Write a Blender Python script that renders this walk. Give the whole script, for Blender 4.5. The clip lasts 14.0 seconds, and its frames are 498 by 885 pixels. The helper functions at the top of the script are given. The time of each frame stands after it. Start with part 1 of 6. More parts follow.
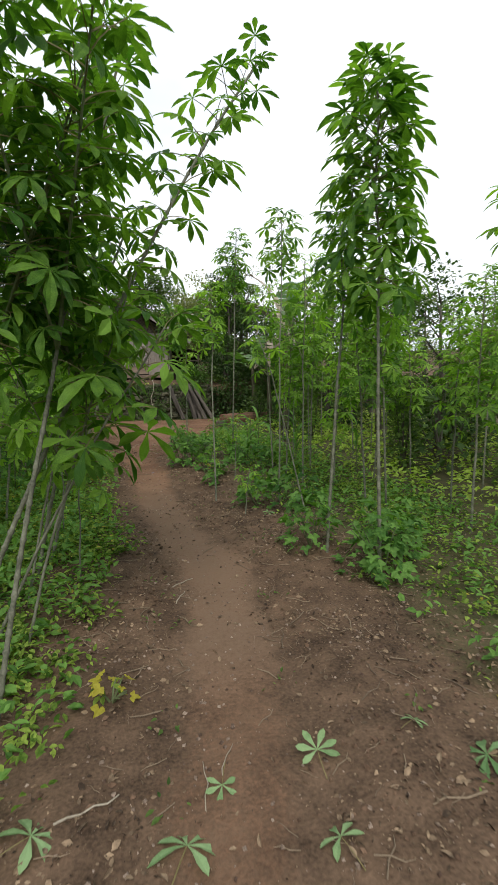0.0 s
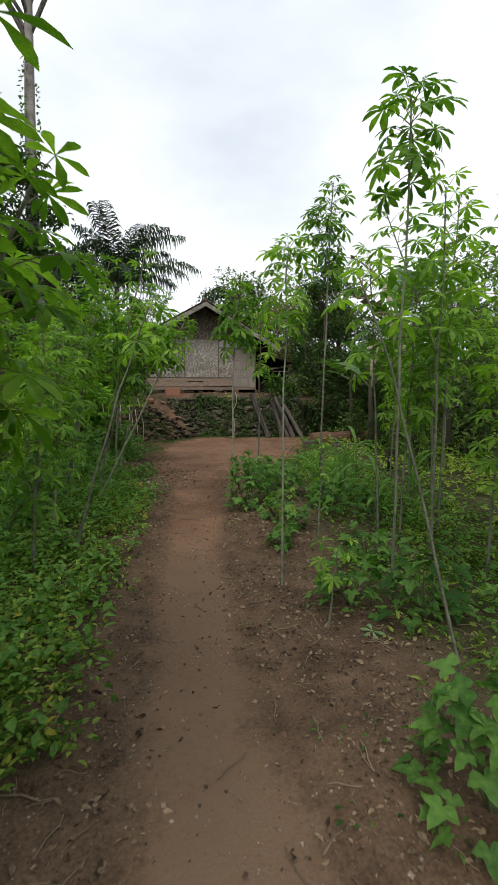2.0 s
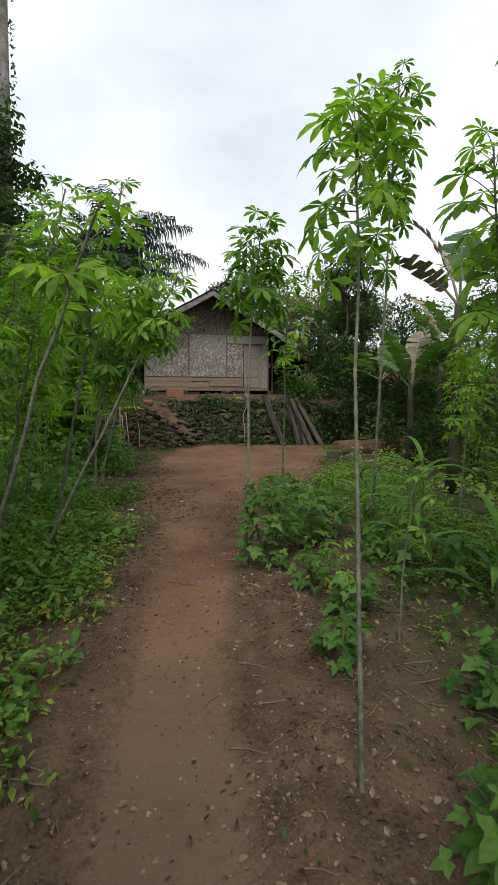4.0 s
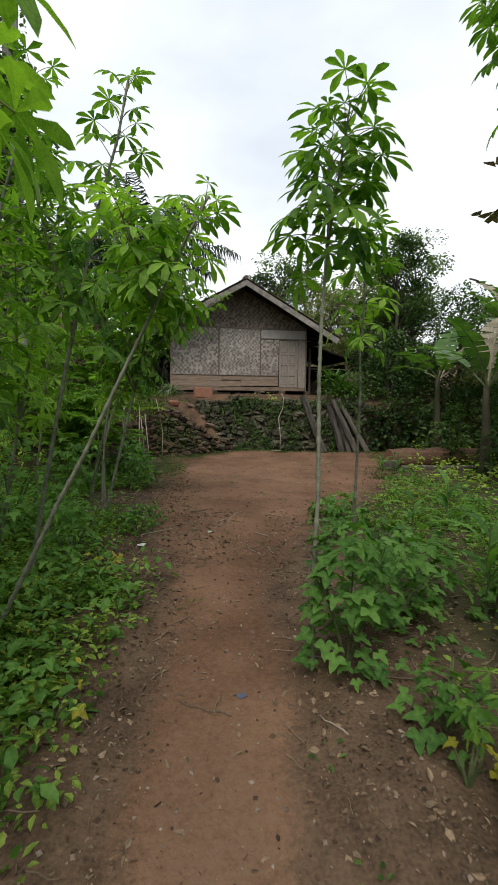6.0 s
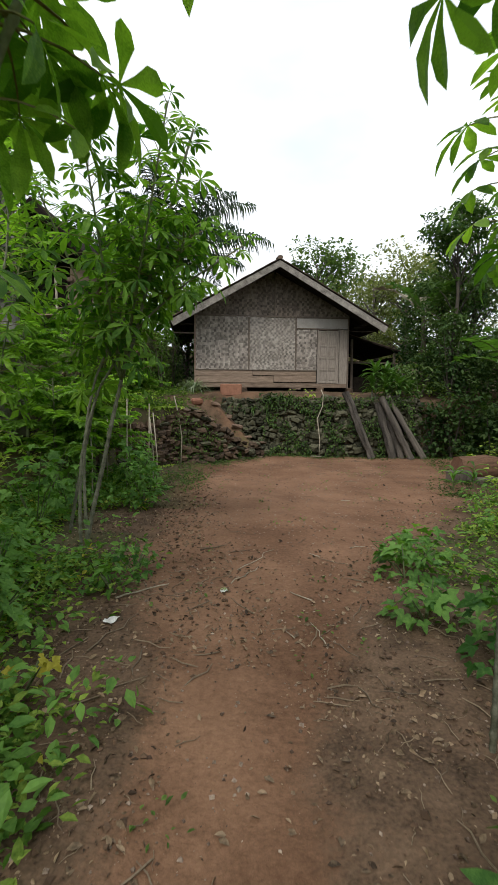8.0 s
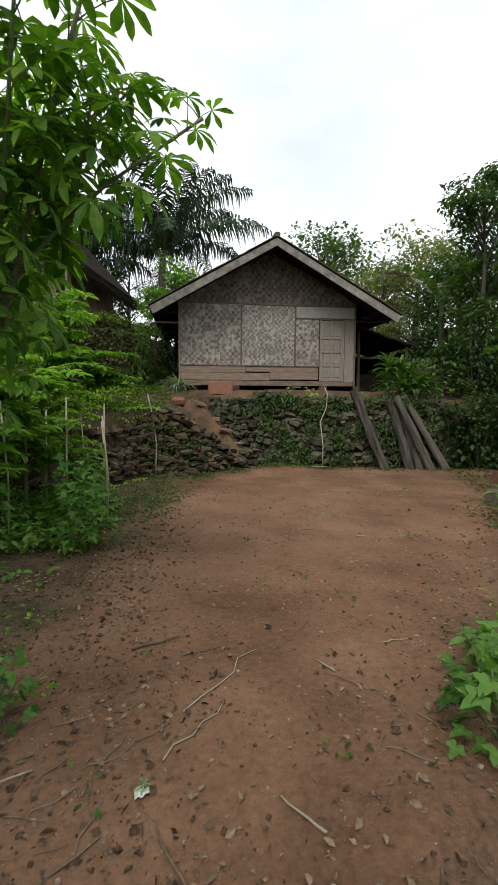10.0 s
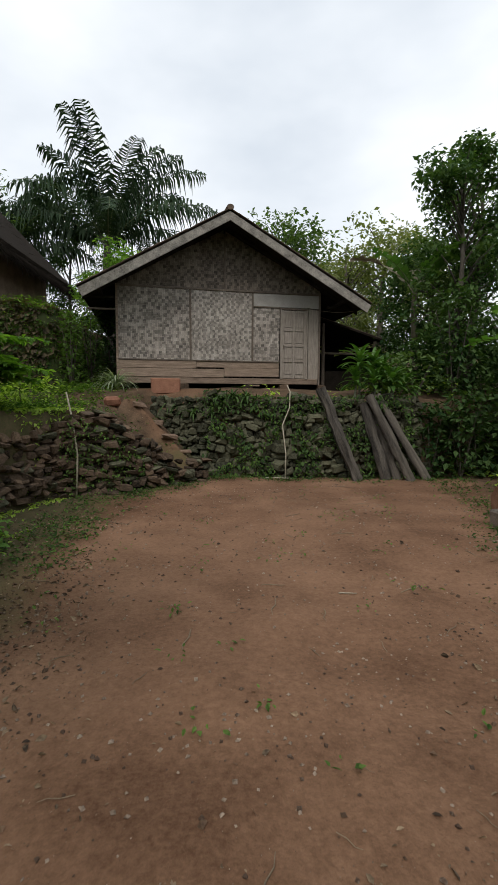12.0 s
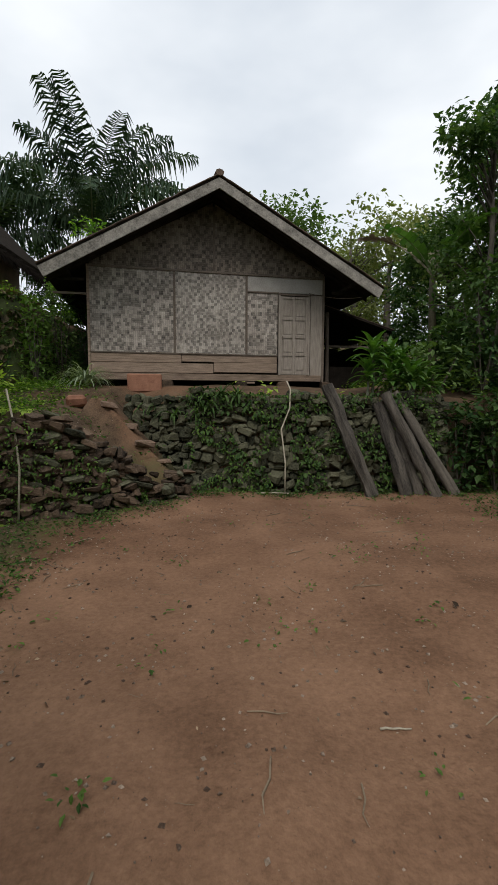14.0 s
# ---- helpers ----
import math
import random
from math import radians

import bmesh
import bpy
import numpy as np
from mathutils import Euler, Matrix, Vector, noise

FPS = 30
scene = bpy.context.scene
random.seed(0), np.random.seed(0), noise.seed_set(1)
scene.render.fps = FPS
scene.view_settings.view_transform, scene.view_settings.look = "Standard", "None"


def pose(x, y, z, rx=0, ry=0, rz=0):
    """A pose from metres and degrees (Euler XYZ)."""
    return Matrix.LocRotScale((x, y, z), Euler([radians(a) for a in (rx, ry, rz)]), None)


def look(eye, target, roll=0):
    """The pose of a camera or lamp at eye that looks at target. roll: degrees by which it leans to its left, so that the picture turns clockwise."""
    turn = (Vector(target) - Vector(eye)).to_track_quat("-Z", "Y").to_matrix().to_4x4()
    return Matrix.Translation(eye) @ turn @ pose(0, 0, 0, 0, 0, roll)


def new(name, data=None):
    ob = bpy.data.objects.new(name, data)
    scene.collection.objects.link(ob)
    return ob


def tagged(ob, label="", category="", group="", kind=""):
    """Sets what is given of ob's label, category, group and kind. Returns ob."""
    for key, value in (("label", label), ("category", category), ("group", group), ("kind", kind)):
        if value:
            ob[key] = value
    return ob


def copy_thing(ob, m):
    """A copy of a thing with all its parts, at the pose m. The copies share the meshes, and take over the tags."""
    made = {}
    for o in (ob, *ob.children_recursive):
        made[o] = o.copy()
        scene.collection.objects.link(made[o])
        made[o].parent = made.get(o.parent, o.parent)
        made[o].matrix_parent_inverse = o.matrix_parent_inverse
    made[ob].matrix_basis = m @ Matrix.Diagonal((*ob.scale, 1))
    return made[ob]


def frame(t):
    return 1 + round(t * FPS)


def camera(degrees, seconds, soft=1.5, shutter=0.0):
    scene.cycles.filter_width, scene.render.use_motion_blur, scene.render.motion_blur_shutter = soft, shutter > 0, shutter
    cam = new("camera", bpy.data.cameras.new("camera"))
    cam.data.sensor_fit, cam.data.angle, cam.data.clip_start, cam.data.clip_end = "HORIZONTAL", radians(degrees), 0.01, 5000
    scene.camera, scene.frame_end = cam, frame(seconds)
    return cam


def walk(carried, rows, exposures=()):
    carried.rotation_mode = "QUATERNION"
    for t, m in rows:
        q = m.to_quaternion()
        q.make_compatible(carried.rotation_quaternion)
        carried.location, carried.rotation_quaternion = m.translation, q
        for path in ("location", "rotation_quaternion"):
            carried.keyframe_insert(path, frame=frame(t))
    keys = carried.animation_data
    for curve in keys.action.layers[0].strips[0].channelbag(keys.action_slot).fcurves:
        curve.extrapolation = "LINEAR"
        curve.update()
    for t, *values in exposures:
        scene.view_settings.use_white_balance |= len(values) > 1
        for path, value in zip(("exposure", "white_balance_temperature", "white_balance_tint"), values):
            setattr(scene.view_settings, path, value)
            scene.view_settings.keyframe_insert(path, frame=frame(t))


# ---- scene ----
cam = camera(56.2, 14.0, soft=1.25, shutter=0.15)
METRES, EYE, TILT, LEAN, TURN = 16.2, 1.7, 0.0, 0.0, -17.0
ROWS = [
    (0.0, 0.0, 0.0, 0.0, -0.09, -7.97, 0.63),
    (0.5, 0.0032, 0.0519, -0.0028, 5.34, -7.99, 0.54),
    (1.0, 0.0093, 0.101, -0.0056, 9.2, -6.77, 0.36),
    (1.5, 0.0091, 0.1544, -0.0062, 11.15, -6.38, 0.43),
    (2.0, 0.0025, 0.2039, -0.0074, 11.7, -6.1, 0.15),
    (2.5, -0.0022, 0.2548, -0.0086, 12.55, -5.89, 0.47),
    (3.0, -0.0173, 0.2986, -0.0111, 12.62, -5.76, 0.12),
    (5.5, -0.0737, 0.4473, -0.0159, 13.32, -5.47, -0.79),
    (6.0, -0.0868, 0.4807, -0.017, 16.13, -5.45, -0.54),
    (6.5, -0.101, 0.5139, -0.0187, 18.48, -5.53, -0.38),
    (7.0, -0.1087, 0.5474, -0.0215, 19.33, -5.46, -0.38),
    (9.5, -0.1529, 0.7119, -0.026, 20.71, -5.23, -0.06),
    (10.0, -0.1591, 0.7443, -0.0266, 20.18, -5.21, -0.33),
    (10.5, -0.1666, 0.774, -0.0263, 17.65, -5.14, -0.54),
    (11.0, -0.1722, 0.8046, -0.0266, 16.2, -5.08, -0.37),
    (11.5, -0.1808, 0.8329, -0.0274, 15.58, -5.06, -0.39),
    (12.0, -0.1864, 0.8612, -0.0293, 15.26, -4.99, -0.23),
    (12.5, -0.1909, 0.8902, -0.0295, 15.26, -4.96, -0.23),
    (13.0, -0.1993, 0.9164, -0.0294, 15.0, -4.94, -0.29),
    (13.5, -0.2026, 0.9443, -0.031, 15.06, -4.91, -0.08),
    (14.0, -0.2077, 0.9666, -0.0304, 15.06, -4.95, -0.14),
]
walk(cam, [(t, pose(0, 0, EYE, TILT, LEAN, TURN) @ pose(METRES * x, METRES * y, METRES * z, 90 + pitch, roll, yaw)) for t, x, y, z, yaw, pitch, roll in ROWS],
     exposures=((0.0, 0.5), (1.0, 0.55), (1.5, 0.5), (2.0, 0.25), (3.0, 0.16), (5.5, 0.34), (6.0, 0.28), (7.0, 0.5), (9.5, 0.45), (11.0, 0.27), (14.0, 0.08)))

# --- world, sun, exposure: bright overcast sky, the sun hidden high behind cloud ---
SUN_ELEV, SUN_AZ = 51.0, 192.0
world = bpy.data.worlds.new("overcast_sky")
scene.world = world
world.use_nodes = True
wt = world.node_tree
wt.nodes.clear()
w_out = wt.nodes.new("ShaderNodeOutputWorld")
w_bg = wt.nodes.new("ShaderNodeBackground")
w_sky = wt.nodes.new("ShaderNodeTexSky")
w_sky.sky_type = "NISHITA"
w_sky.sun_disc = False
w_sky.sun_elevation, w_sky.sun_rotation = radians(SUN_ELEV), radians(SUN_AZ)
w_sky.air_density, w_sky.dust_density = 1.0, 4.0
w_co = wt.nodes.new("ShaderNodeTexCoord")
w_map = wt.nodes.new("ShaderNodeMapping")
w_map.inputs["Scale"].default_value = (1.0, 1.0, 2.2)
w_n = wt.nodes.new("ShaderNodeTexNoise")
w_n.inputs["Scale"].default_value, w_n.inputs["Detail"].default_value = 1.5, 5.0
w_n.inputs["Roughness"].default_value = 0.5
w_rmp = wt.nodes.new("ShaderNodeValToRGB")
w_rmp.color_ramp.elements[0].position, w_rmp.color_ramp.elements[0].color = 0.36, (8.6, 9.5, 10.6, 1)
w_rmp.color_ramp.elements[1].position, w_rmp.color_ramp.elements[1].color = 0.64, (13.4, 13.9, 14.4, 1)
w_mix = wt.nodes.new("ShaderNodeMix")
w_mix.data_type = "RGBA"
w_mix.inputs[0].default_value = 0.88
wt.links.new(w_co.outputs["Generated"], w_map.inputs["Vector"])
wt.links.new(w_map.outputs["Vector"], w_n.inputs["Vector"])
wt.links.new(w_n.outputs["Fac"], w_rmp.inputs["Fac"])
wt.links.new(w_sky.outputs["Color"], w_mix.inputs[6])
wt.links.new(w_rmp.outputs["Color"], w_mix.inputs[7])
wt.links.new(w_mix.outputs[2], w_bg.inputs["Color"])
w_bg.inputs["Strength"].default_value = 0.076
wt.links.new(w_bg.outputs["Background"], w_out.inputs["Surface"])

sun = new("sun", bpy.data.lights.new("sun", "SUN"))
sun.data.energy, sun.data.angle, sun.data.color = 1.5, radians(28), (1.0, 0.97, 0.92)
sun_dir = Vector((math.sin(radians(SUN_AZ)) * math.cos(radians(SUN_ELEV)), math.cos(radians(SUN_AZ)) * math.cos(radians(SUN_ELEV)), math.sin(radians(SUN_ELEV))))
sun.matrix_world = look(tuple(sun_dir * 60), (0, 0, 0))


# --- materials ---
def material(name, dark, light, scale=8.0, fine=60.0, rough=0.85, bump=0.3, metal=0.0, spec=0.3, vary=0.12, stretch=(1, 1, 1), leaf=0.0):
    """Two-scale mottled surface; leaf > 0 lets that share of light through."""
    m = bpy.data.materials.new(name)
    m.use_nodes = True
    nt = m.node_tree
    N, L = nt.nodes, nt.links
    bsdf = N["Principled BSDF"]
    co = N.new("ShaderNodeTexCoord")
    mp = N.new("ShaderNodeMapping")
    mp.inputs["Scale"].default_value = stretch
    L.new(co.outputs["Object"], mp.inputs["Vector"])
    a, b = N.new("ShaderNodeTexNoise"), N.new("ShaderNodeTexNoise")
    for n, s, d in ((a, scale, 4.0), (b, fine, 3.0)):
        n.inputs["Scale"].default_value, n.inputs["Detail"].default_value = s, d
        L.new(mp.outputs["Vector"], n.inputs["Vector"])
    add = N.new("ShaderNodeMath")
    add.operation = "MULTIPLY_ADD"
    add.inputs[1].default_value = 0.45
    L.new(b.outputs["Fac"], add.inputs[0])
    sc = N.new("ShaderNodeMath")
    sc.operation = "MULTIPLY"
    sc.inputs[1].default_value = 0.6
    L.new(a.outputs["Fac"], sc.inputs[0])
    L.new(sc.outputs[0], add.inputs[2])
    info, geo = N.new("ShaderNodeObjectInfo"), N.new("ShaderNodeNewGeometry")
    rs = N.new("ShaderNodeMath")
    rs.operation = "ADD"
    L.new(info.outputs["Random"], rs.inputs[0])
    L.new(geo.outputs["Random Per Island"], rs.inputs[1])
    rm = N.new("ShaderNodeMath")
    rm.operation = "MULTIPLY_ADD"
    rm.inputs[1].default_value, rm.inputs[2].default_value = vary, -vary
    L.new(rs.outputs[0], rm.inputs[0])
    tot = N.new("ShaderNodeMath")
    tot.operation = "ADD"
    L.new(add.outputs[0], tot.inputs[0])
    L.new(rm.outputs[0], tot.inputs[1])
    ramp = N.new("ShaderNodeValToRGB")
    ramp.color_ramp.elements[0].position, ramp.color_ramp.elements[0].color = 0.3, (*dark, 1)
    ramp.color_ramp.elements[1].position, ramp.color_ramp.elements[1].color = 0.75, (*light, 1)
    L.new(tot.outputs[0], ramp.inputs["Fac"])
    L.new(ramp.outputs["Color"], bsdf.inputs["Base Color"])
    bsdf.inputs["Roughness"].default_value, bsdf.inputs["Metallic"].default_value = rough, metal
    bsdf.inputs["Specular IOR Level"].default_value = spec
    if bump:
        bp = N.new("ShaderNodeBump")
        bp.inputs["Strength"].default_value, bp.inputs["Distance"].default_value = bump, 0.02
        L.new(add.outputs[0], bp.inputs["Height"])
        L.new(bp.outputs["Normal"], bsdf.inputs["Normal"])
    if leaf:
        tr, mx = N.new("ShaderNodeBsdfTranslucent"), N.new("ShaderNodeMixShader")
        gain = N.new("ShaderNodeMix")
        gain.data_type, gain.blend_type = "RGBA", "MULTIPLY"
        gain.inputs[0].default_value = 1.0
        gain.inputs[7].default_value = (1.4, 1.62, 0.5, 1)
        L.new(ramp.outputs["Color"], gain.inputs[6])
        L.new(gain.outputs[2], tr.inputs["Color"])
        mx.inputs[0].default_value = leaf
        L.new(bsdf.outputs[0], mx.inputs[1])
        L.new(tr.outputs[0], mx.inputs[2])
        L.new(mx.outputs[0], N["Material Output"].inputs["Surface"])
    return m


def earth_material():
    """Trodden red earth, dark crumbly loam beside it and mossy soil, by the masks 'worn' and 'moss'."""
    m = material("earth", (0.026, 0.017, 0.011), (0.185, 0.118, 0.075), 3.6, 50.0, 0.95, 1.0, spec=0.15, vary=0.0)
    nt = m.node_tree
    N, L = nt.nodes, nt.links
    bsdf = N["Principled BSDF"]
    loam = bsdf.inputs["Base Color"].links[0].from_socket
    co = N["Texture Coordinate"]
    n1, n2 = N.new("ShaderNodeTexNoise"), N.new("ShaderNodeTexNoise")
    n1.inputs["Scale"].default_value, n1.inputs["Detail"].default_value = 1.1, 6.0
    n2.inputs["Scale"].default_value, n2.inputs["Detail"].default_value = 22.0, 8.0
    n2.inputs["Roughness"].default_value = 0.8
    L.new(co.outputs["Object"], n1.inputs["Vector"])
    L.new(co.outputs["Object"], n2.inputs["Vector"])
    mixn = N.new("ShaderNodeMath")
    mixn.operation = "MULTIPLY_ADD"
    mixn.inputs[1].default_value = 0.56
    L.new(n2.outputs["Fac"], mixn.inputs[0])
    s1 = N.new("ShaderNodeMath")
    s1.operation = "MULTIPLY"
    s1.inputs[1].default_value = 0.56
    L.new(n1.outputs["Fac"], s1.inputs[0])
    L.new(s1.outputs[0], mixn.inputs[2])
    r = N.new("ShaderNodeValToRGB")
    r.color_ramp.elements[0].position, r.color_ramp.elements[0].color = 0.385, (0.085, 0.042, 0.023, 1)
    r.color_ramp.elements[1].position, r.color_ramp.elements[1].color = 0.74, (0.27, 0.152, 0.092, 1)
    L.new(mixn.outputs[0], r.inputs["Fac"])
    prev = loam
    for attr, socket, plain in (("worn", r.outputs["Color"], None), ("dust", None, (0.168, 0.112, 0.074, 1)), ("moss", None, (0.055, 0.07, 0.025, 1))):
        at = N.new("ShaderNodeAttribute")
        at.attribute_name = attr
        k = N.new("ShaderNodeMath")
        k.operation = "MULTIPLY_ADD"
        k.inputs[1].default_value, k.inputs[2].default_value = 1.3, -0.65
        L.new(n2.outputs["Fac"], k.inputs[0])
        e = N.new("ShaderNodeMath")
        e.operation = "ADD"
        L.new(at.outputs["Fac"], e.inputs[0])
        L.new(k.outputs[0], e.inputs[1])
        ss = N.new("ShaderNodeMapRange")
        ss.interpolation_type = "SMOOTHSTEP"
        ss.inputs["From Min"].default_value, ss.inputs["From Max"].default_value = 0.12, 0.88
        L.new(e.outputs[0], ss.inputs["Value"])
        mx = N.new("ShaderNodeMix")
        mx.data_type = "RGBA"
        L.new(ss.outputs[0], mx.inputs[0])
        L.new(prev, mx.inputs[6])
        if socket:
            L.new(socket, mx.inputs[7])
        else:
            mx.inputs[7].default_value = plain
        prev = mx.outputs[2]
    L.new(prev, bsdf.inputs["Base Color"])
    return m


def weave_material(name, pale, dark, cell=0.046, lift=0.0):
    """Split bamboo woven in short upright and level bundles, in the local x-z plane."""
    m = material(name, dark, pale, 1.3, 40.0, 0.7, 0.0, spec=0.25, vary=0.0)
    nt = m.node_tree
    N, L = nt.nodes, nt.links
    bsdf = N["Principled BSDF"]
    base = bsdf.inputs["Base Color"].links[0].from_socket
    co, sep = N["Texture Coordinate"], N.new("ShaderNodeSeparateXYZ")
    L.new(co.outputs["Object"], sep.inputs[0])

    def op(kind, a, b=None):
        n = N.new("ShaderNodeMath")
        n.operation = kind
        for i, v in enumerate((a, b)):
            if v is None:
                continue
            if isinstance(v, (int, float)):
                n.inputs[i].default_value = v
            else:
                L.new(v, n.inputs[i])
        return n.outputs[0]
    wob = N.new("ShaderNodeTexNoise")
    wob.inputs["Scale"].default_value = 2.0
    L.new(co.outputs["Object"], wob.inputs["Vector"])
    off = op("MULTIPLY", wob.outputs["Fac"], 0.9)
    u = op("ADD", op("DIVIDE", sep.outputs["X"], cell), op("MULTIPLY", off, 0.6))
    v = op("ADD", op("DIVIDE", sep.outputs["Z"], cell), off)
    iu, iv = op("FLOOR", u), op("FLOOR", v)
    # basket weave: bundles of two slats, upright and level by turns, each row of bundles shifted at random
    rowv = N.new("ShaderNodeCombineXYZ")
    bv = op("FLOOR", op("DIVIDE", iv, 2.0))
    L.new(bv, rowv.inputs[1])
    rn = N.new("ShaderNodeTexWhiteNoise")
    L.new(rowv.outputs[0], rn.inputs["Vector"])
    bu = op("FLOOR", op("DIVIDE", op("ADD", iu, op("FLOOR", op("MULTIPLY", rn.outputs["Value"], 2.0))), 2.0))
    blockv = N.new("ShaderNodeCombineXYZ")
    L.new(bu, blockv.inputs[0])
    L.new(bv, blockv.inputs[1])
    bn = N.new("ShaderNodeTexWhiteNoise")
    L.new(blockv.outputs[0], bn.inputs["Vector"])
    odd = op("FLOOR", op("MULTIPLY", bn.outputs["Value"], 1.28))
    over = op("LESS_THAN", op("MODULO", op("ADD", op("ADD", op("ADD", bu, bv), odd), 4000.0), 2.0), 0.5)
    cellv = N.new("ShaderNodeCombineXYZ")
    L.new(iu, cellv.inputs[0])
    L.new(iv, cellv.inputs[1])
    wn = N.new("ShaderNodeTexWhiteNoise")
    L.new(cellv.outputs[0], wn.inputs["Vector"])
    shade = op("ADD", op("MULTIPLY", over, 0.46), op("ADD", op("MULTIPLY", wn.outputs["Value"], 0.38), op("MULTIPLY", bn.outputs["Value"], 0.30)))
    fu = op("ABSOLUTE", op("SUBTRACT", op("FRACT", u), 0.5))
    fv = op("ABSOLUTE", op("SUBTRACT", op("FRACT", v), 0.5))
    edge = op("ADD", op("MULTIPLY", over, fu), op("MULTIPLY", op("SUBTRACT", 1.0, over), fv))
    seam = op("GREATER_THAN", edge, 0.40)
    mul = op("SUBTRACT", op("ADD", 0.36 + lift, shade), op("MULTIPLY", seam, 0.3))
    mx = N.new("ShaderNodeMix")
    mx.data_type, mx.blend_type = "RGBA", "MULTIPLY"
    mx.inputs[0].default_value = 1.0
    L.new(base, mx.inputs[6])
    L.new(mul, mx.inputs[7])
    L.new(mx.outputs[2], bsdf.inputs["Base Color"])
    bp = N.new("ShaderNodeBump")
    bp.inputs["Strength"].default_value, bp.inputs["Distance"].default_value = 0.6, 0.008
    L.new(op("SUBTRACT", mul, op("MULTIPLY", edge, 0.6)), bp.inputs["Height"])
    L.new(bp.outputs["Normal"], bsdf.inputs["Normal"])
    return m


EARTH = earth_material()
WEAVE = weave_material("bamboo_weave", (0.42, 0.37, 0.32), (0.17, 0.142, 0.118))
WEAVE_FINE = weave_material("fine_bamboo_weave", (0.39, 0.35, 0.305), (0.20, 0.17, 0.142), 0.037, 0.08)
# darker tone of the weave, for the gable, side and back walls
WEAVE_DARK = weave_material("dark_bamboo_weave", (0.24, 0.195, 0.155), (0.085, 0.066, 0.052), 0.046)
PLANK = material("grey_plank", (0.10, 0.070, 0.050), (0.36, 0.265, 0.195), 3.0, 30.0, 0.85, 0.5, stretch=(1, 6, 9))
FASCIA = material("weathered_fascia", (0.05, 0.044, 0.036), (0.37, 0.335, 0.29), 5.0, 36.0, 0.85, 0.4, vary=0.06)
DOOR_WOOD = material("door_wood", (0.17, 0.14, 0.112), (0.36, 0.31, 0.262), 4.0, 50.0, 0.75, 0.3, stretch=(6, 1, 1), vary=0.06)
LATH = material("dark_lath", (0.07, 0.052, 0.04), (0.20, 0.16, 0.125), 6.0, 50.0, 0.85, 0.3)
PALE_BOARD = material("pale_board", (0.24, 0.218, 0.192), (0.42, 0.39, 0.355), 3.0, 40.0, 0.75, 0.2)
TILE = material("mossy_tile", (0.035, 0.03, 0.025), (0.15, 0.10, 0.07), 5.0, 40.0, 0.9, 0.5, vary=0.25)
# one near-black tone for roof undersides, floor, shed, thatch and hut openings
NEAR_BLACK = material("near_black_matte", (0.010, 0.008, 0.007), (0.04, 0.032, 0.025), 5.0, 40.0, 0.95, 0.5, spec=0.05)
BRICKRED = material("red_clay_block", (0.16, 0.065, 0.04), (0.33, 0.16, 0.10), 7.0, 60.0, 0.9, 0.4)
STONE = material("mossy_stone", (0.007, 0.009, 0.004), (0.13, 0.125, 0.078), 6.0, 35.0, 0.9, 0.6, vary=0.34)
STONE_RED = material("earthy_stone", (0.010, 0.008, 0.005), (0.15, 0.10, 0.066), 6.0, 35.0, 0.92, 0.6, vary=0.34)
STEP_STONE = material("pale_step_stone", (0.06, 0.038, 0.025), (0.25, 0.165, 0.115), 6.0, 35.0, 0.9, 0.5, vary=0.3)
CLOD = material("earth_clod", (0.07, 0.042, 0.026), (0.22, 0.135, 0.085), 8.0, 50.0, 0.95, 0.5, vary=0.3)
WALLGREEN = material("wall_green", (0.026, 0.06, 0.014), (0.13, 0.21, 0.05), 2.0, 40.0, 0.65, 0.1, spec=0.15, vary=0.4, leaf=0.35)
LOGWOOD = material("grey_log", (0.008, 0.007, 0.006), (0.165, 0.14, 0.115), 3.0, 26.0, 0.9, 0.8, stretch=(5, 5, 0.5), vary=0.2)
CUTWOOD = material("fresh_cut", (0.09, 0.045, 0.028), (0.25, 0.13, 0.08), 8.0, 60.0, 0.85, 0.3)
CANE = material("cassava_cane", (0.05, 0.054, 0.036), (0.25, 0.25, 0.18), 9.0, 60.0, 0.75, 0.4, vary=0.15)
CANE_GREEN = material("green_cane", (0.05, 0.07, 0.025), (0.17, 0.20, 0.09), 9.0, 60.0, 0.7, 0.2)
PETIOLE = material("petiole", (0.09, 0.10, 0.03), (0.22, 0.17, 0.07), 9.0, 60.0, 0.6, 0.0)
BARK = material("bark", (0.035, 0.03, 0.023), (0.14, 0.12, 0.095), 4.0, 25.0, 0.92, 0.8, stretch=(2, 2, 0.6))
PALEBARK = material("pale_bark", (0.06, 0.05, 0.045), (0.40, 0.37, 0.33), 3.2, 25.0, 0.9, 0.9)
STICK = material("bleached_stick", (0.22, 0.18, 0.13), (0.46, 0.41, 0.32), 9.0, 60.0, 0.85, 0.3)
TWIG = material("dead_twig", (0.07, 0.05, 0.035), (0.24, 0.18, 0.12), 9.0, 60.0, 0.9, 0.3, vary=0.3)
LITTER = material("dry_leaves", (0.035, 0.022, 0.013), (0.36, 0.255, 0.16), 4.0, 50.0, 0.85, 0.2, vary=0.35)
PEBBLE = material("pebbles", (0.07, 0.042, 0.028), (0.50, 0.39, 0.30), 8.0, 60.0, 0.9, 0.3, vary=0.3)
LEAF_A = material("cassava_green", (0.040, 0.105, 0.016), (0.195, 0.345, 0.052), 3.0, 40.0, 0.55, 0.12, spec=0.14, vary=0.34, leaf=0.46)
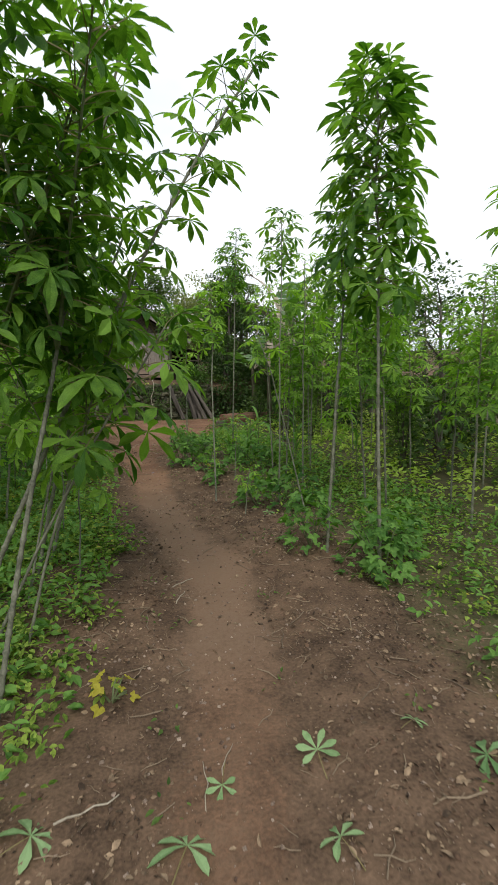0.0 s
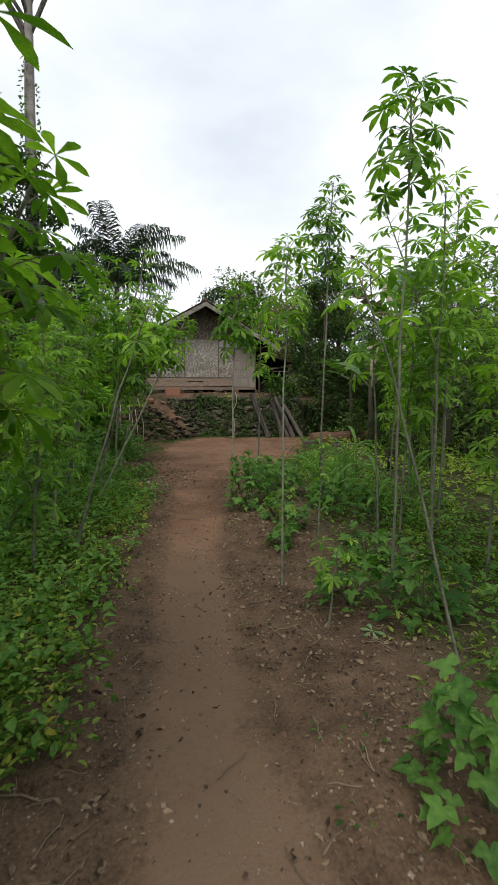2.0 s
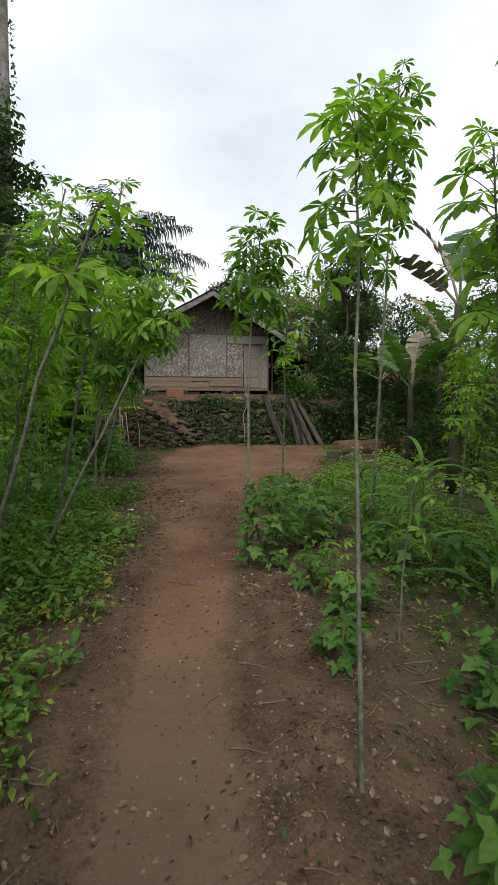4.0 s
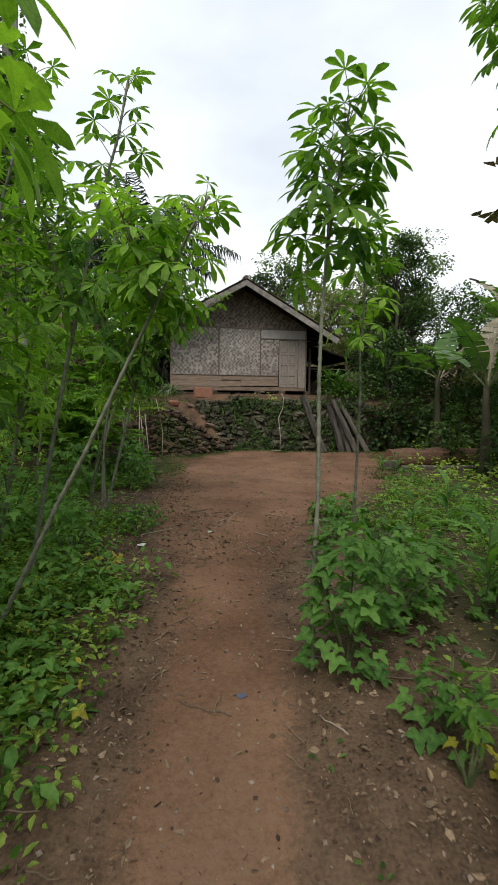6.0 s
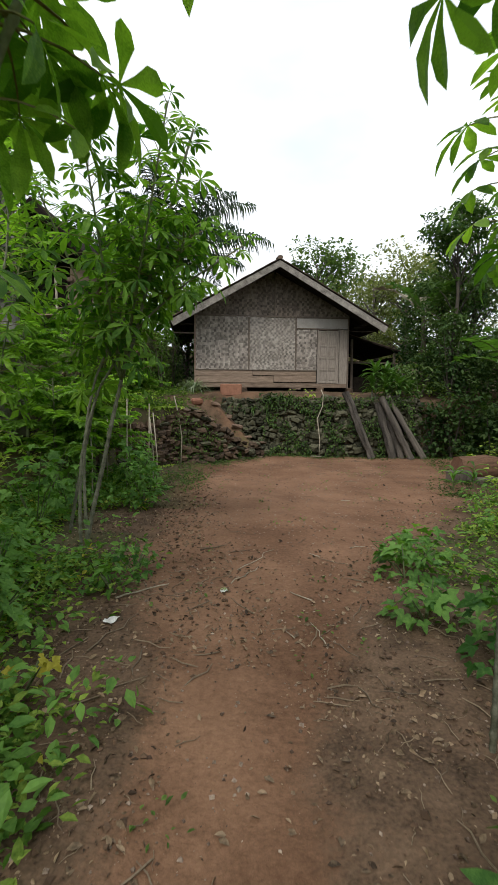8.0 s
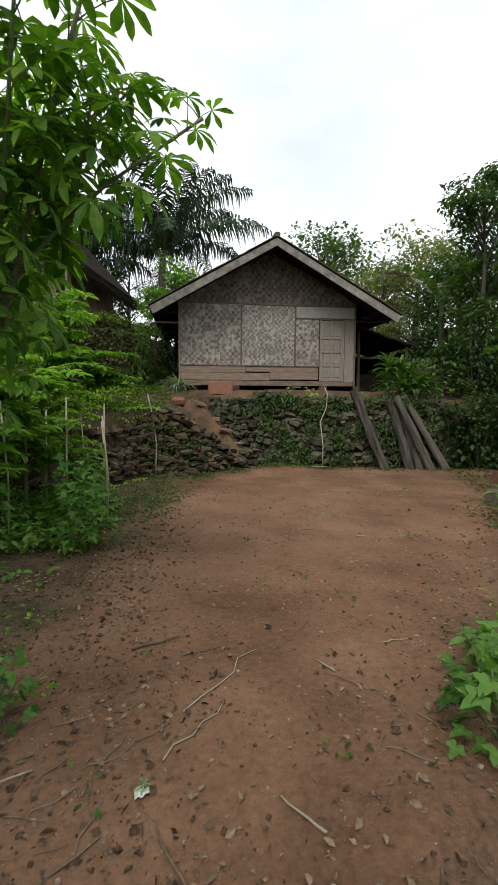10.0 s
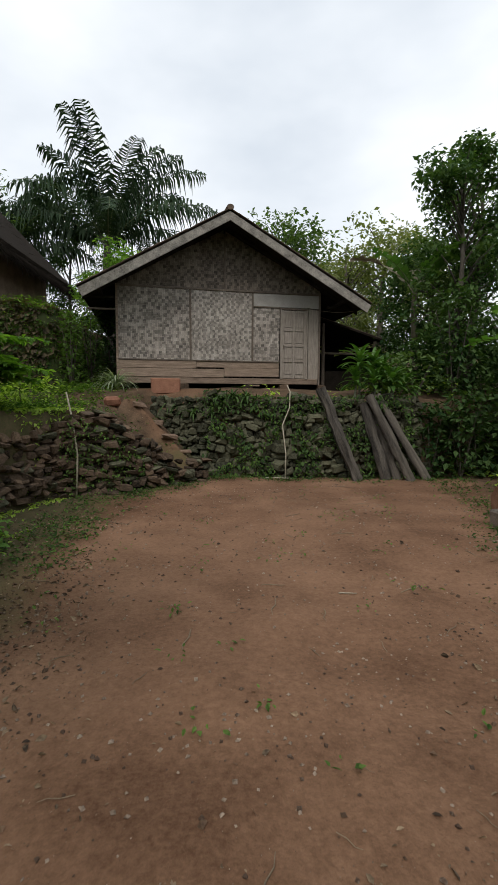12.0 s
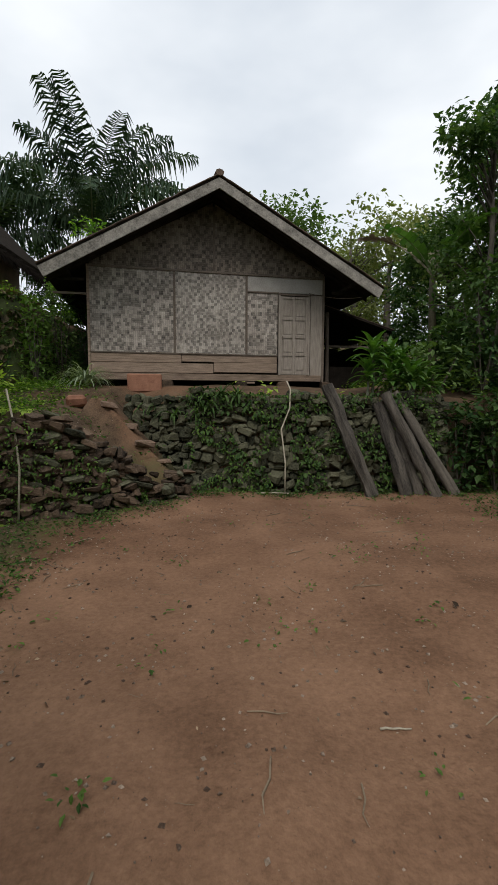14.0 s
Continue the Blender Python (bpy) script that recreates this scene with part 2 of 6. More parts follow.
LEAF_B = material("cassava_fresh", (0.075, 0.165, 0.022), (0.29, 0.465, 0.075), 3.0, 40.0, 0.55, 0.12, spec=0.14, vary=0.34, leaf=0.46)
HERB = material("herb_green", (0.05, 0.11, 0.015), (0.37, 0.48, 0.10), 2.0, 40.0, 0.65, 0.1, spec=0.08, vary=0.42, leaf=0.4)
VINE = material("vine_green", (0.042, 0.112, 0.024), (0.175, 0.325, 0.075), 3.0, 40.0, 0.55, 0.1, spec=0.12, vary=0.35, leaf=0.4)
FEATHER = material("feathery_green", (0.08, 0.165, 0.025), (0.30, 0.48, 0.09), 3.0, 40.0, 0.6, 0.1, spec=0.14, vary=0.3, leaf=0.5)
YELLOW = material("yellowed_leaf", (0.25, 0.22, 0.02), (0.45, 0.40, 0.05), 5.0, 40.0, 0.55, 0.1, vary=0.2, leaf=0.35)
TREE_DARK = material("dark_foliage", (0.018, 0.046, 0.015), (0.095, 0.155, 0.05), 1.5, 30.0, 0.65, 0.0, spec=0.12, vary=0.28, leaf=0.3)
TREE_MID = material("tree_foliage", (0.03, 0.066, 0.02), (0.14, 0.205, 0.07), 1.5, 30.0, 0.65, 0.0, spec=0.12, vary=0.3, leaf=0.32)
TREE_OLIVE = material("olive_foliage", (0.055, 0.08, 0.025), (0.23, 0.25, 0.10), 1.5, 30.0, 0.65, 0.0, spec=0.12, vary=0.3, leaf=0.32)
PALM_GREEN = material("palm_leaflets", (0.012, 0.03, 0.014), (0.05, 0.08, 0.04), 1.5, 30.0, 0.6, 0.0, spec=0.15, vary=0.25, leaf=0.15)
BANANA_GREEN = material("banana_leaf", (0.035, 0.095, 0.018), (0.11, 0.21, 0.045), 1.0, 25.0, 0.4, 0.15, spec=0.4, vary=0.2, leaf=0.35)
BANANA_DRY = material("dry_banana_leaf", (0.17, 0.14, 0.09), (0.42, 0.37, 0.27), 2.0, 25.0, 0.8, 0.3, vary=0.2)
BANANA_STEM = material("banana_stem", (0.018, 0.018, 0.009), (0.085, 0.075, 0.04), 3.0, 25.0, 0.7, 0.4)
SPIDER = material("striped_grass_leaf", (0.10, 0.15, 0.07), (0.42, 0.48, 0.34), 4.0, 40.0, 0.5, 0.0, vary=0.45, leaf=0.25)


# --- mesh tools ---
def mesh_of(name, verts, faces, mats, index=None, smooth=False):
    me = bpy.data.meshes.new(name)
    me.from_pydata([tuple(v) for v in verts], [], [tuple(f) for f in faces])
    for m in mats if isinstance(mats, (list, tuple)) else (mats,):
        me.materials.append(m)
    if index is not None:
        me.polygons.foreach_set("material_index", np.asarray(index, dtype=np.int32))
    if smooth:
        me.polygons.foreach_set("use_smooth", np.ones(len(me.polygons), dtype=bool))
    me.update()
    return me


def part(name, shape, mat, parent, label="", m=None):
    """One mesh object under a thing, from a bmesh or a ready mesh."""
    if isinstance(shape, bmesh.types.BMesh):
        me = bpy.data.meshes.new(name)
        shape.to_mesh(me)
        shape.free()
        me.materials.append(mat)
    else:
        me = shape
    ob = new(name, me)
    ob.parent = parent
    if m is not None:
        ob.matrix_basis = m
    if label:
        ob["label"] = label
    return ob


def thing(name, m, label, category, group="", kind=""):
    ob = new(name)
    ob.empty_display_size = 0.1
    ob.matrix_basis = m
    return tagged(ob, label, category, group, kind)


def box(size, at=(0, 0, 0), bevel=0.008, warp=0.0, rng=None):
    """A bmesh box with chamfered edges, slightly uneven where warp is given."""
    bm = bmesh.new()
    bmesh.ops.create_cube(bm, size=1.0)
    for v in bm.verts:
        v.co = Vector((v.co.x * size[0], v.co.y * size[1], v.co.z * size[2])) + Vector(at)
        if warp and rng:
            v.co += Vector((rng.uniform(-warp, warp), rng.uniform(-warp, warp), rng.uniform(-warp, warp)))
    if bevel:
        bmesh.ops.bevel(bm, geom=bm.edges[:], offset=min(bevel, min(size) * 0.35), segments=1, affect="EDGES")
    return bm


def tube(points, radii, sides=8, cap=True):
    """Vertices and faces of a round tube along points."""
    P = [Vector(p) for p in points]
    verts, faces = [], []
    ref = Vector((0.31, 0.95, 0.07))
    for i, p in enumerate(P):
        d = (P[min(i + 1, len(P) - 1)] - P[max(i - 1, 0)]).normalized()
        a = d.cross(ref).normalized()
        b = d.cross(a)
        for k in range(sides):
            t = 2 * math.pi * k / sides
            verts.append(p + (a * math.cos(t) + b * math.sin(t)) * radii[i])
    for i in range(len(P) - 1):
        for k in range(sides):
            j = (k + 1) % sides
            faces.append((i * sides + k, i * sides + j, (i + 1) * sides + j, (i + 1) * sides + k))
    if cap:
        faces.append(tuple(range(sides))[::-1])
        faces.append(tuple(range((len(P) - 1) * sides, len(P) * sides)))
    return verts, faces


def merged(pieces):
    """Joins (verts, faces) lists into one."""
    V, F = [], []
    for v, f in pieces:
        o = len(V)
        V.extend(v)
        F.extend(tuple(i + o for i in q) for q in f)
    return V, F


def strewn(name, template, mats_index, places, turns, mats, smooth=False):
    """One mesh of many copies of a template: places (N,3), turns (N,3,3) with the scale in them."""
    tv, tf = template
    tv = np.asarray(tv, dtype=float)
    V = np.einsum("nij,kj->nki", turns, tv) + places[:, None, :]
    n, k = len(places), len(tv)
    faces = []
    for f in tf:
        faces.append(np.asarray(f)[None, :] + (np.arange(n) * k)[:, None])
    order, idx = [], []
    for f, mi in zip(faces, mats_index):
        order.extend(f.tolist())
        idx.extend([mi] * n)
    return mesh_of(name, V.reshape(-1, 3).tolist(), order, mats, idx, smooth)


def turned(yaw, pitch, roll, size):
    """Stack of rotation matrices Rz(yaw) Ry(-pitch) Rx(roll), scaled."""
    cy, sy, cp, sp, cr, sr = np.cos(yaw), np.sin(yaw), np.cos(pitch), np.sin(pitch), np.cos(roll), np.sin(roll)
    o, i = np.zeros_like(cy), np.ones_like(cy)
    Z = np.stack([np.stack([cy, -sy, o], -1), np.stack([sy, cy, o], -1), np.stack([o, o, i], -1)], -2)
    Y = np.stack([np.stack([cp, o, -sp], -1), np.stack([o, i, o], -1), np.stack([sp, o, cp], -1)], -2)
    X = np.stack([np.stack([i, o, o], -1), np.stack([o, cr, -sr], -1), np.stack([o, sr, cr], -1)], -2)
    return (Z @ Y @ X) * np.asarray(size)[:, None, None]


# --- the lie of the land ---
PATH = ((0.0, -6.0), (0.0, 0.0), (0.55, 2.2), (1.05, 4.4), (0.95, 6.2), (0.85, 8.0), (0.8, 10.8), (0.8, 13.5), (0.85, 15.5))
YARD = ((-0.2, 15.0), (1.9, 14.9), (3.6, 17.4), (5.4, 20.8), (6.2, 24.3), (0.9, 24.5), (0.2, 23.6), (-1.2, 22.2), (-1.1, 19.0), (-0.7, 17.3))
BED = -0.45


def to_path(x, y):
    best = 9.0
    for (ax, ay), (bx, by) in zip(PATH, PATH[1:]):
        dx, dy = bx - ax, by - ay
        t = max(0.0, min(1.0, ((x - ax) * dx + (y - ay) * dy) / (dx * dx + dy * dy)))
        best = min(best, math.hypot(x - ax - t * dx, y - ay - t * dy))
    return best


def in_poly(x, y, poly):
    """Signed distance to a polygon, positive inside."""
    inside, best = False, 1e9
    for (ax, ay), (bx, by) in zip(poly, poly[1:] + poly[:1]):
        if (ay > y) != (by > y) and x < (bx - ax) * (y - ay) / (by - ay) + ax:
            inside = not inside
        dx, dy = bx - ax, by - ay
        t = max(0.0, min(1.0, ((x - ax) * dx + (y - ay) * dy) / (dx * dx + dy * dy)))
        best = min(best, math.hypot(x - ax - t * dx, y - ay - t * dy))
    return best if inside else -best


def smooth(a, b, t):
    t = max(0.0, min(1.0, (t - a) / (b - a)))
    return t * t * (3 - 2 * t)


TERRACE = ((0.75, 24.62), (5.6, 24.7), (9.0, 26.5), (30.0, 27.0), (30.0, 70.0), (-30.0, 70.0), (-30.0, 24.9), (-0.75, 24.9))
LOWER_BANK = ((0.45, 23.95), (-0.3, 23.2), (-1.75, 22.25), (-2.6, 20.6), (-2.7, 18.5), (-3.0, 15.0), (-4.5, 12.0), (-30.0, 11.0), (-30.0, 25.2), (-0.75, 25.2), (-0.3, 24.9))
UPPER_BANK = ((-3.15, 27.6), (-3.25, 26.7), (-3.7, 26.2), (-5.0, 25.9), (-8.0, 25.4), (-30.0, 24.0), (-30.0, 45.0), (-3.4, 45.0), (-3.25, 30.0))


def land(x, y):
    z = BED + 0.07 * (noise.noise((x * 0.45, y * 0.45, 3.0))) + 0.02 * noise.noise((x * 2.3, y * 2.3, 1.0))
    d = to_path(x, y) if y < 18 else 9.0
    z += 0.07 * smooth(0.3, 0.9, min(d, 2.0)) * (1 - smooth(13.0, 16.0, y))
    z += 0.10 * smooth(3.4, 1.6, y) - 0.07 * smooth(5.0, 7.0, y) * smooth(10.2, 8.8, y)
    z += 0.035 * noise.noise((x * 1.1, y * 0.9, 12.0)) * smooth(0.2, 0.7, d)
    if y > 24.0:
        z += (1.78 + 0.25 * smooth(25.0, 26.9, y)) * smooth(0.0, 0.22 + 1.5 * smooth(0.75, 0.3, x) * smooth(-2.0, -0.6, x), in_poly(x, y, TERRACE))
        z += 5.0 * smooth(34.0, 62.0, y)
    if x < 1.0 and 10.5 < y < 26.0:
        e = in_poly(x, y, LOWER_BANK)
        if e > 0:
            s = smooth(0.0, 2.1, 0.4 - x)
            rise = (0.15 + 1.35 * s) * smooth(0.0, 0.2, e) if y > 20.0 else 1.3 * smooth(0.0, 2.2, e) * smooth(11.0, 16.0, y)
            z = max(z, BED + rise + 0.06 * noise.noise((x * 1.4, y * 1.4, 5.0)) + 0.2 * smooth(24.0, 25.2, y) * s)
    if -1.3 < x < 0.75 and 23.8 < y < 25.6:
        q = max(0.0, min(1.0, (0.65 - x) / 1.7))
        z = max(z, BED + 1.72 * q * smooth(0.0, 0.25, y - 23.75 - 0.5 * q) + 0.03 * noise.noise((x * 3.0, y * 3.0, 15.0)))
    if x < -2.4 and y > 23.5:
        u = in_poly(x, y, UPPER_BANK)
        if u > 0:
            z = max(z, 1.4 + 2.3 * smooth(0.0, 0.6, u) + 0.42 * smooth(0.5, 2.6, u) + (0.1 + 0.3 * smooth(0.2, 0.8, u)) * noise.noise((x * 0.9, y * 0.9, 8.0)))
    far = math.hypot(x, y - 14)
    if far > 40:
        z += 3.0 * smooth(40, 120, far)
    return z


def ground_sheet():
    xs = sorted(set([-1500.0, -600, -250, -120, -70, -45, -30, -22, -16] + [round(-12 + 0.4 * i, 2) for i in range(17)] + [round(-5.4 + 0.13 * i, 3) for i in range(93)] + [round(6.9 + 0.5 * i, 2) for i in range(15)] + [16.0, 22, 30, 45, 70, 120, 250, 600, 1500]))
    ys = sorted(set([-1500.0, -600, -250, -120, -70, -40, -25, -14, -8, -4] + [round(-2 + 0.4 * i, 2) for i in range(8)] + [round(1.0 + 0.13 * i, 3) for i in range(212)] + [round(28.8 + 0.8 * i, 2) for i in range(12)] + [40.0, 46, 54, 64, 80, 120, 250, 600, 1500]))
    V = [(x, y, land(x, y)) for y in ys for x in xs]
    nx = len(xs)
    F = [(j * nx + i, j * nx + i + 1, (j + 1) * nx + i + 1, (j + 1) * nx + i) for j in range(len(ys) - 1) for i in range(nx - 1)]
    me = mesh_of("ground", V, F, EARTH, smooth=True)
    worn, dust, moss = [], [], []
    for x, y, z in V:
        d = max(0.0, to_path(x, y) + 0.17 * noise.noise((x * 1.5, y * 1.1, 21.0)) + 0.09 * noise.noise((x * 4.5, y * 3.5, 22.0)))
        p = 0.95 * (1 - smooth(0.16 + 0.12 * smooth(8.0, 11.0, y) + 1.0 * smooth(12.8, 15.5, y), 0.46 + 0.16 * smooth(8.0, 11.0, y) + 1.2 * smooth(12.0, 15.0, y), d))
        if y > 12:
            p = max(p, smooth(-0.7, 0.5, in_poly(x, y, YARD)))
        else:
            p = max(p, 0.22 * (1 - smooth(0.5, 1.9, d)))
        if 23.6 < y < 26.6 and -1.6 < x < 0.9:
            q = max(0.0, min(1.0, (0.5 - x) / 1.5))
            p = max(p, 0.7 * (1 - smooth(0.1, 0.5, abs(y - 23.95 - 0.85 * q))), 0.6 * smooth(25.9, 26.4, y))
        dust.append(0.66 * (1 - smooth(0.18, 0.62, d)) * smooth(2.0, 3.6, y) * (1 - smooth(7.5, 12.5, y)))
        worn.append(p * (0.45 + 0.55 * smooth(2.4, 4.6, y)))
        g = smooth(1.0, 2.2, d) * 0.55 if y < 16 else 0.55 * smooth(0.3, 1.4, -in_poly(x, y, YARD))
        if y > 17.5 and x < 0.6:
            g = max(g, 0.5 * smooth(0.9, 0.0, in_poly(x, y, YARD)))
        moss.append(g if z < 0.2 else 0.18 if y > 22.5 and x > -2.6 else 0.1 if z > 3.6 and y > 27.5 else 0.85 if z > 1.7 else 0.5)
    for key, vals in (("worn", worn), ("dust", dust), ("moss", moss)):
        at = me.attributes.new(key, "FLOAT", "POINT")
        at.data.foreach_set("value", np.asarray(vals, dtype=np.float32))
    return tagged(new("ground", me), "trodden red-brown earth path and yard between weedy soil", "ground", kind="structure")


ground = ground_sheet()


# --- the bamboo house on its terrace ---
def slab(points, thick, axis_y=0.0):
    """A bmesh prism: outline of (u, z) points, thick along y from axis_y."""
    bm = bmesh.new()
    a = [bm.verts.new((u, axis_y, z)) for u, z in points]
    b = [bm.verts.new((u, axis_y + thick, z)) for u, z in points]
    n = len(points)
    bm.faces.new(a)
    bm.faces.new(b[::-1])
    for i in range(n):
        bm.faces.new((a[(i + 1) % n], a[i], b[i], b[(i + 1) % n]))
    bmesh.ops.recalc_face_normals(bm, faces=bm.faces[:])
    return bm


EAVE_L, RIDGE, EAVE_R = (-2.80, 2.31), (0.89, 4.37), (4.76, 2.24)
ROOF_FRONT, ROOF_BACK = -1.12, 7.6


def roof_line(u):
    (lu, lz), (ru, rz), (eu, ez) = EAVE_L, RIDGE, EAVE_R
    return lz + (u - lu) * (rz - lz) / (ru - lu) if u < ru else rz + (u - ru) * (ez - rz) / (eu - ru)


def bamboo_house():
    rng = random.Random(4)
    h = thing("bamboo_house", pose(0, 27.279, 1.6, 0, 0, 10.26), "weathered grey house of woven bamboo under a mossy tiled roof", "house")
    for u0, u1, z0, z1 in ((-1.94, -0.05, 0.775, 2.665), (0.0, 1.69, 0.775, 2.665), (1.74, 2.505, 0.775, 2.27)):
        part("wall_panel", box((u1 - u0, 0.03, z1 - z0), ((u0 + u1) / 2, 0.02 + rng.uniform(-0.006, 0.006), (z0 + z1) / 2), 0.004), WEAVE_FINE if u0 == 0.0 else WEAVE, h, "pale woven split-bamboo panel")
    part("gable_panel", slab(((-1.94, 2.715), (0.90, 2.715), (0.90, roof_line(0.9) - 0.06), (-1.94, roof_line(-1.94) + 0.02)), 0.03, 0.03), WEAVE_DARK, h, "dark woven bamboo gable panel")
    part("gable_panel", slab(((0.945, 2.715), (3.72, 2.715), (3.72, roof_line(3.72) + 0.02), (0.945, roof_line(0.945) - 0.06)), 0.03, 0.025), WEAVE_DARK, h, "dark woven bamboo gable panel")
    part("lintel_board", box((1.95, 0.03, 0.36), (2.72, 0.018, 2.485), 0.006), PALE_BOARD, h, "pale plain board above the door")
    part("side_board", box((0.32, 0.03, 2.0), (3.525, 0.018, 1.28), 0.006), DOOR_WOOD, h, "pale upright board beside the door")
    # laths that hold the panels
    for u0, u1, z, w in ((-1.97, 2.51, 0.758, 0.034), (-1.97, 1.75, 2.69, 0.05), (1.75, 3.72, 2.69, 0.05), (1.74, 2.53, 2.288, 0.04)):
        part("lath", box((u1 - u0, 0.035, w), ((u0 + u1) / 2, -0.012, z), 0.006), LATH, h)
    for u, z0, z1, w in ((-0.025, 0.776, 2.66, 0.052), (1.715, 0.776, 2.66, 0.052), (0.922, 2.71, 4.2, 0.05), (-1.97, 0.12, 2.72, 0.06), (3.70, 0.12, 2.76, 0.055)):
        part("batten", box((w, 0.04, z1 - z0), (u, -0.004, (z0 + z1) / 2), 0.006), PLANK if w > 0.058 else LATH, h)
    # planks below the panels
    for u0, u1, z0, z1 in ((-1.94, 0.12, 0.535, 0.742), (0.125, 2.50, 0.575, 0.742), (-1.94, 0.9, 0.30, 0.530), (0.905, 2.50, 0.33, 0.570), (-1.9, 3.66, 0.13, 0.29)):
        part("plank", box((u1 - u0 - 0.006, 0.028, z1 - z0), ((u0 + u1) / 2, 0.01 + rng.uniform(-0.008, 0.008), (z0 + z1) / 2), 0.006, 0.006, rng), PLANK, h)
    # door with eight sunk panels
    door = part("door", box((0.70, 0.032, 1.93), (2.93, 0.026, 1.26), 0.004), DOOR_WOOD, h, "old wooden door with eight sunk panels, shut")
    for w, hgt, u, z in ((0.05, 2.0, 2.55, 1.28), (0.05, 2.0, 3.315, 1.28)):
        part("door_post", box((w, 0.06, hgt), (u, -0.008, z), 0.006), DOOR_WOOD, h)
    part("door_head", box((0.80, 0.06, 0.05), (2.93, -0.01, 2.262), 0.006), LATH, h)
    for u in (2.595, 2.925, 3.265):
        part("stile", box((0.075 if u != 2.925 else 0.06, 0.02, 1.93), (u, -0.006, 1.26), 0.006), DOOR_WOOD, door)
    for z in (0.335, 0.80, 1.24, 1.68, 2.19):
        for u in (2.76, 3.095):
            part("rail", box((0.26, 0.019, 0.075 if z < 2 else 0.06), (u, -0.0055, z), 0.006), DOOR_WOOD, door)
    for i in range(4):
        for u in (2.76, 3.095):
            part("door_panel", box((0.19, 0.012, 0.29), (u, 0.0, 0.568 + 0.442 * i), 0.012), DOOR_WOOD, door)
    part("latch", box((0.03, 0.03, 0.10), (2.63, -0.025, 1.2), 0.004), LATH, door, "dark iron latch")
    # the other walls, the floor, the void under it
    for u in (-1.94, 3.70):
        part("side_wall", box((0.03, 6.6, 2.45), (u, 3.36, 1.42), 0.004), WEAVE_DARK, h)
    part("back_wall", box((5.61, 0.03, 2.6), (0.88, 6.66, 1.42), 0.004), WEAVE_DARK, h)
    part("floor_deck", box((5.56, 6.5, 0.06), (0.88, 3.33, 0.22), 0.0), NEAR_BLACK, h)
    for u in (-1.95, -0.2, 1.6, 2.65, 3.8):
        for v in (0.06, 3.2, 6.5):
            part("foot_stone", box((0.26, 0.24, 0.32), (u, v, -0.04), 0.03, 0.02, rng), STONE_RED, h)
    part("foot_frame", box((0.34, 0.03, 0.045), (1.75, -0.03, 0.085), 0.004), PLANK, h)
    # roof
    for a, b, nm in ((EAVE_L, RIDGE, 1), (RIDGE, EAVE_R, -1)):
        du, dz = b[0] - a[0], b[1] - a[1]
        n = math.hypot(du, dz)
        off = (-dz / n, du / n)
        bm = bmesh.new()
        low = [(a[0], a[1]), (b[0], b[1])]
        top = [(b[0] + off[0] * 0.05, b[1] + off[1] * 0.05), (a[0] + off[0] * 0.05, a[1] + off[1] * 0.05)]
        part("roof_deck", slab(low + top, ROOF_BACK - ROOF_FRONT - 0.04, ROOF_FRONT + 0.04), NEAR_BLACK, h, "near-black rafters and laths under the tiles")
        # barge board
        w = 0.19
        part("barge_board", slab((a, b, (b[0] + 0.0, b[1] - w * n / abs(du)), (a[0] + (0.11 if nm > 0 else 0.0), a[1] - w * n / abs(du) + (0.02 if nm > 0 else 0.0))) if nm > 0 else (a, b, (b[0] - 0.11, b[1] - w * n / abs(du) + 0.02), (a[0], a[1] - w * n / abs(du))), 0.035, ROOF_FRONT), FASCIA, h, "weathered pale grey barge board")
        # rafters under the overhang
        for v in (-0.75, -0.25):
            part("rafter", slab((a, b, (b[0], b[1] - 0.09), (a[0], a[1] - 0.09)), 0.07, v), NEAR_BLACK, h)
        # tile courses
        rows = 17
        tile = tile_mesh(n / rows + 0.06)
        for r in range(rows):
            t = (r + 0.0) / rows if nm > 0 else 1 - (r + 0.0) / rows
            u, z = a[0] + du * t, a[1] + dz * t
            ang = math.degrees(math.atan2(dz, du)) if nm > 0 else 180 + math.degrees(math.atan2(dz, du))
            for c in range(2):
                jit = rng.uniform(-0.012, 0.012)
                flip = pose(0, 0, 0, 0, 0, 0) if nm > 0 else pose(0, 0, 0, 0, 0, 180)
                lift = 0.055 + 0.01 * rng.random()
                m = pose(u + off[0] * lift, ROOF_FRONT - 0.03 + c * 0.24 + 0.12 + jit, z + off[1] * lift) @ (pose(0, 0, 0, 0, -ang, 0) if nm > 0 else pose(0, 0, 0, 0, -ang + 180, 0) @ flip)
                part("roof_tile", tile, TILE, h, m=m)
        V, F = [], []
        for r in range(rows):
            t0, t1 = r / rows, min(1.0, (r + 1.15) / rows)
            if nm < 0:
                t0, t1 = 1 - t0, 1 - t1
            p = [(a[0] + du * t0 + off[0] * 0.095, a[1] + dz * t0 + off[1] * 0.095), (a[0] + du * t1 + off[0] * 0.055, a[1] + dz * t1 + off[1] * 0.055)]
            v0 = ROOF_FRONT + 0.46
            while v0 < ROOF_BACK:
                o = len(V)
                for vv in (v0, v0 + 0.225):
                    V += [(p[0][0], vv, p[0][1] - 0.03), (p[0][0], vv, p[0][1]), (p[1][0], vv, p[1][1])]
                F += [(o, o + 1, o + 4, o + 3), (o + 1, o + 2, o + 5, o + 4), (o, o + 2, o + 1), (o + 3, o + 4, o + 5)]
                v0 += 0.24
        tiles = part("tile_courses", mesh_of("tile_courses", V, F, TILE), TILE, h)
        tiles["kind"] = "stuff"
    v0 = ROOF_FRONT - 0.04
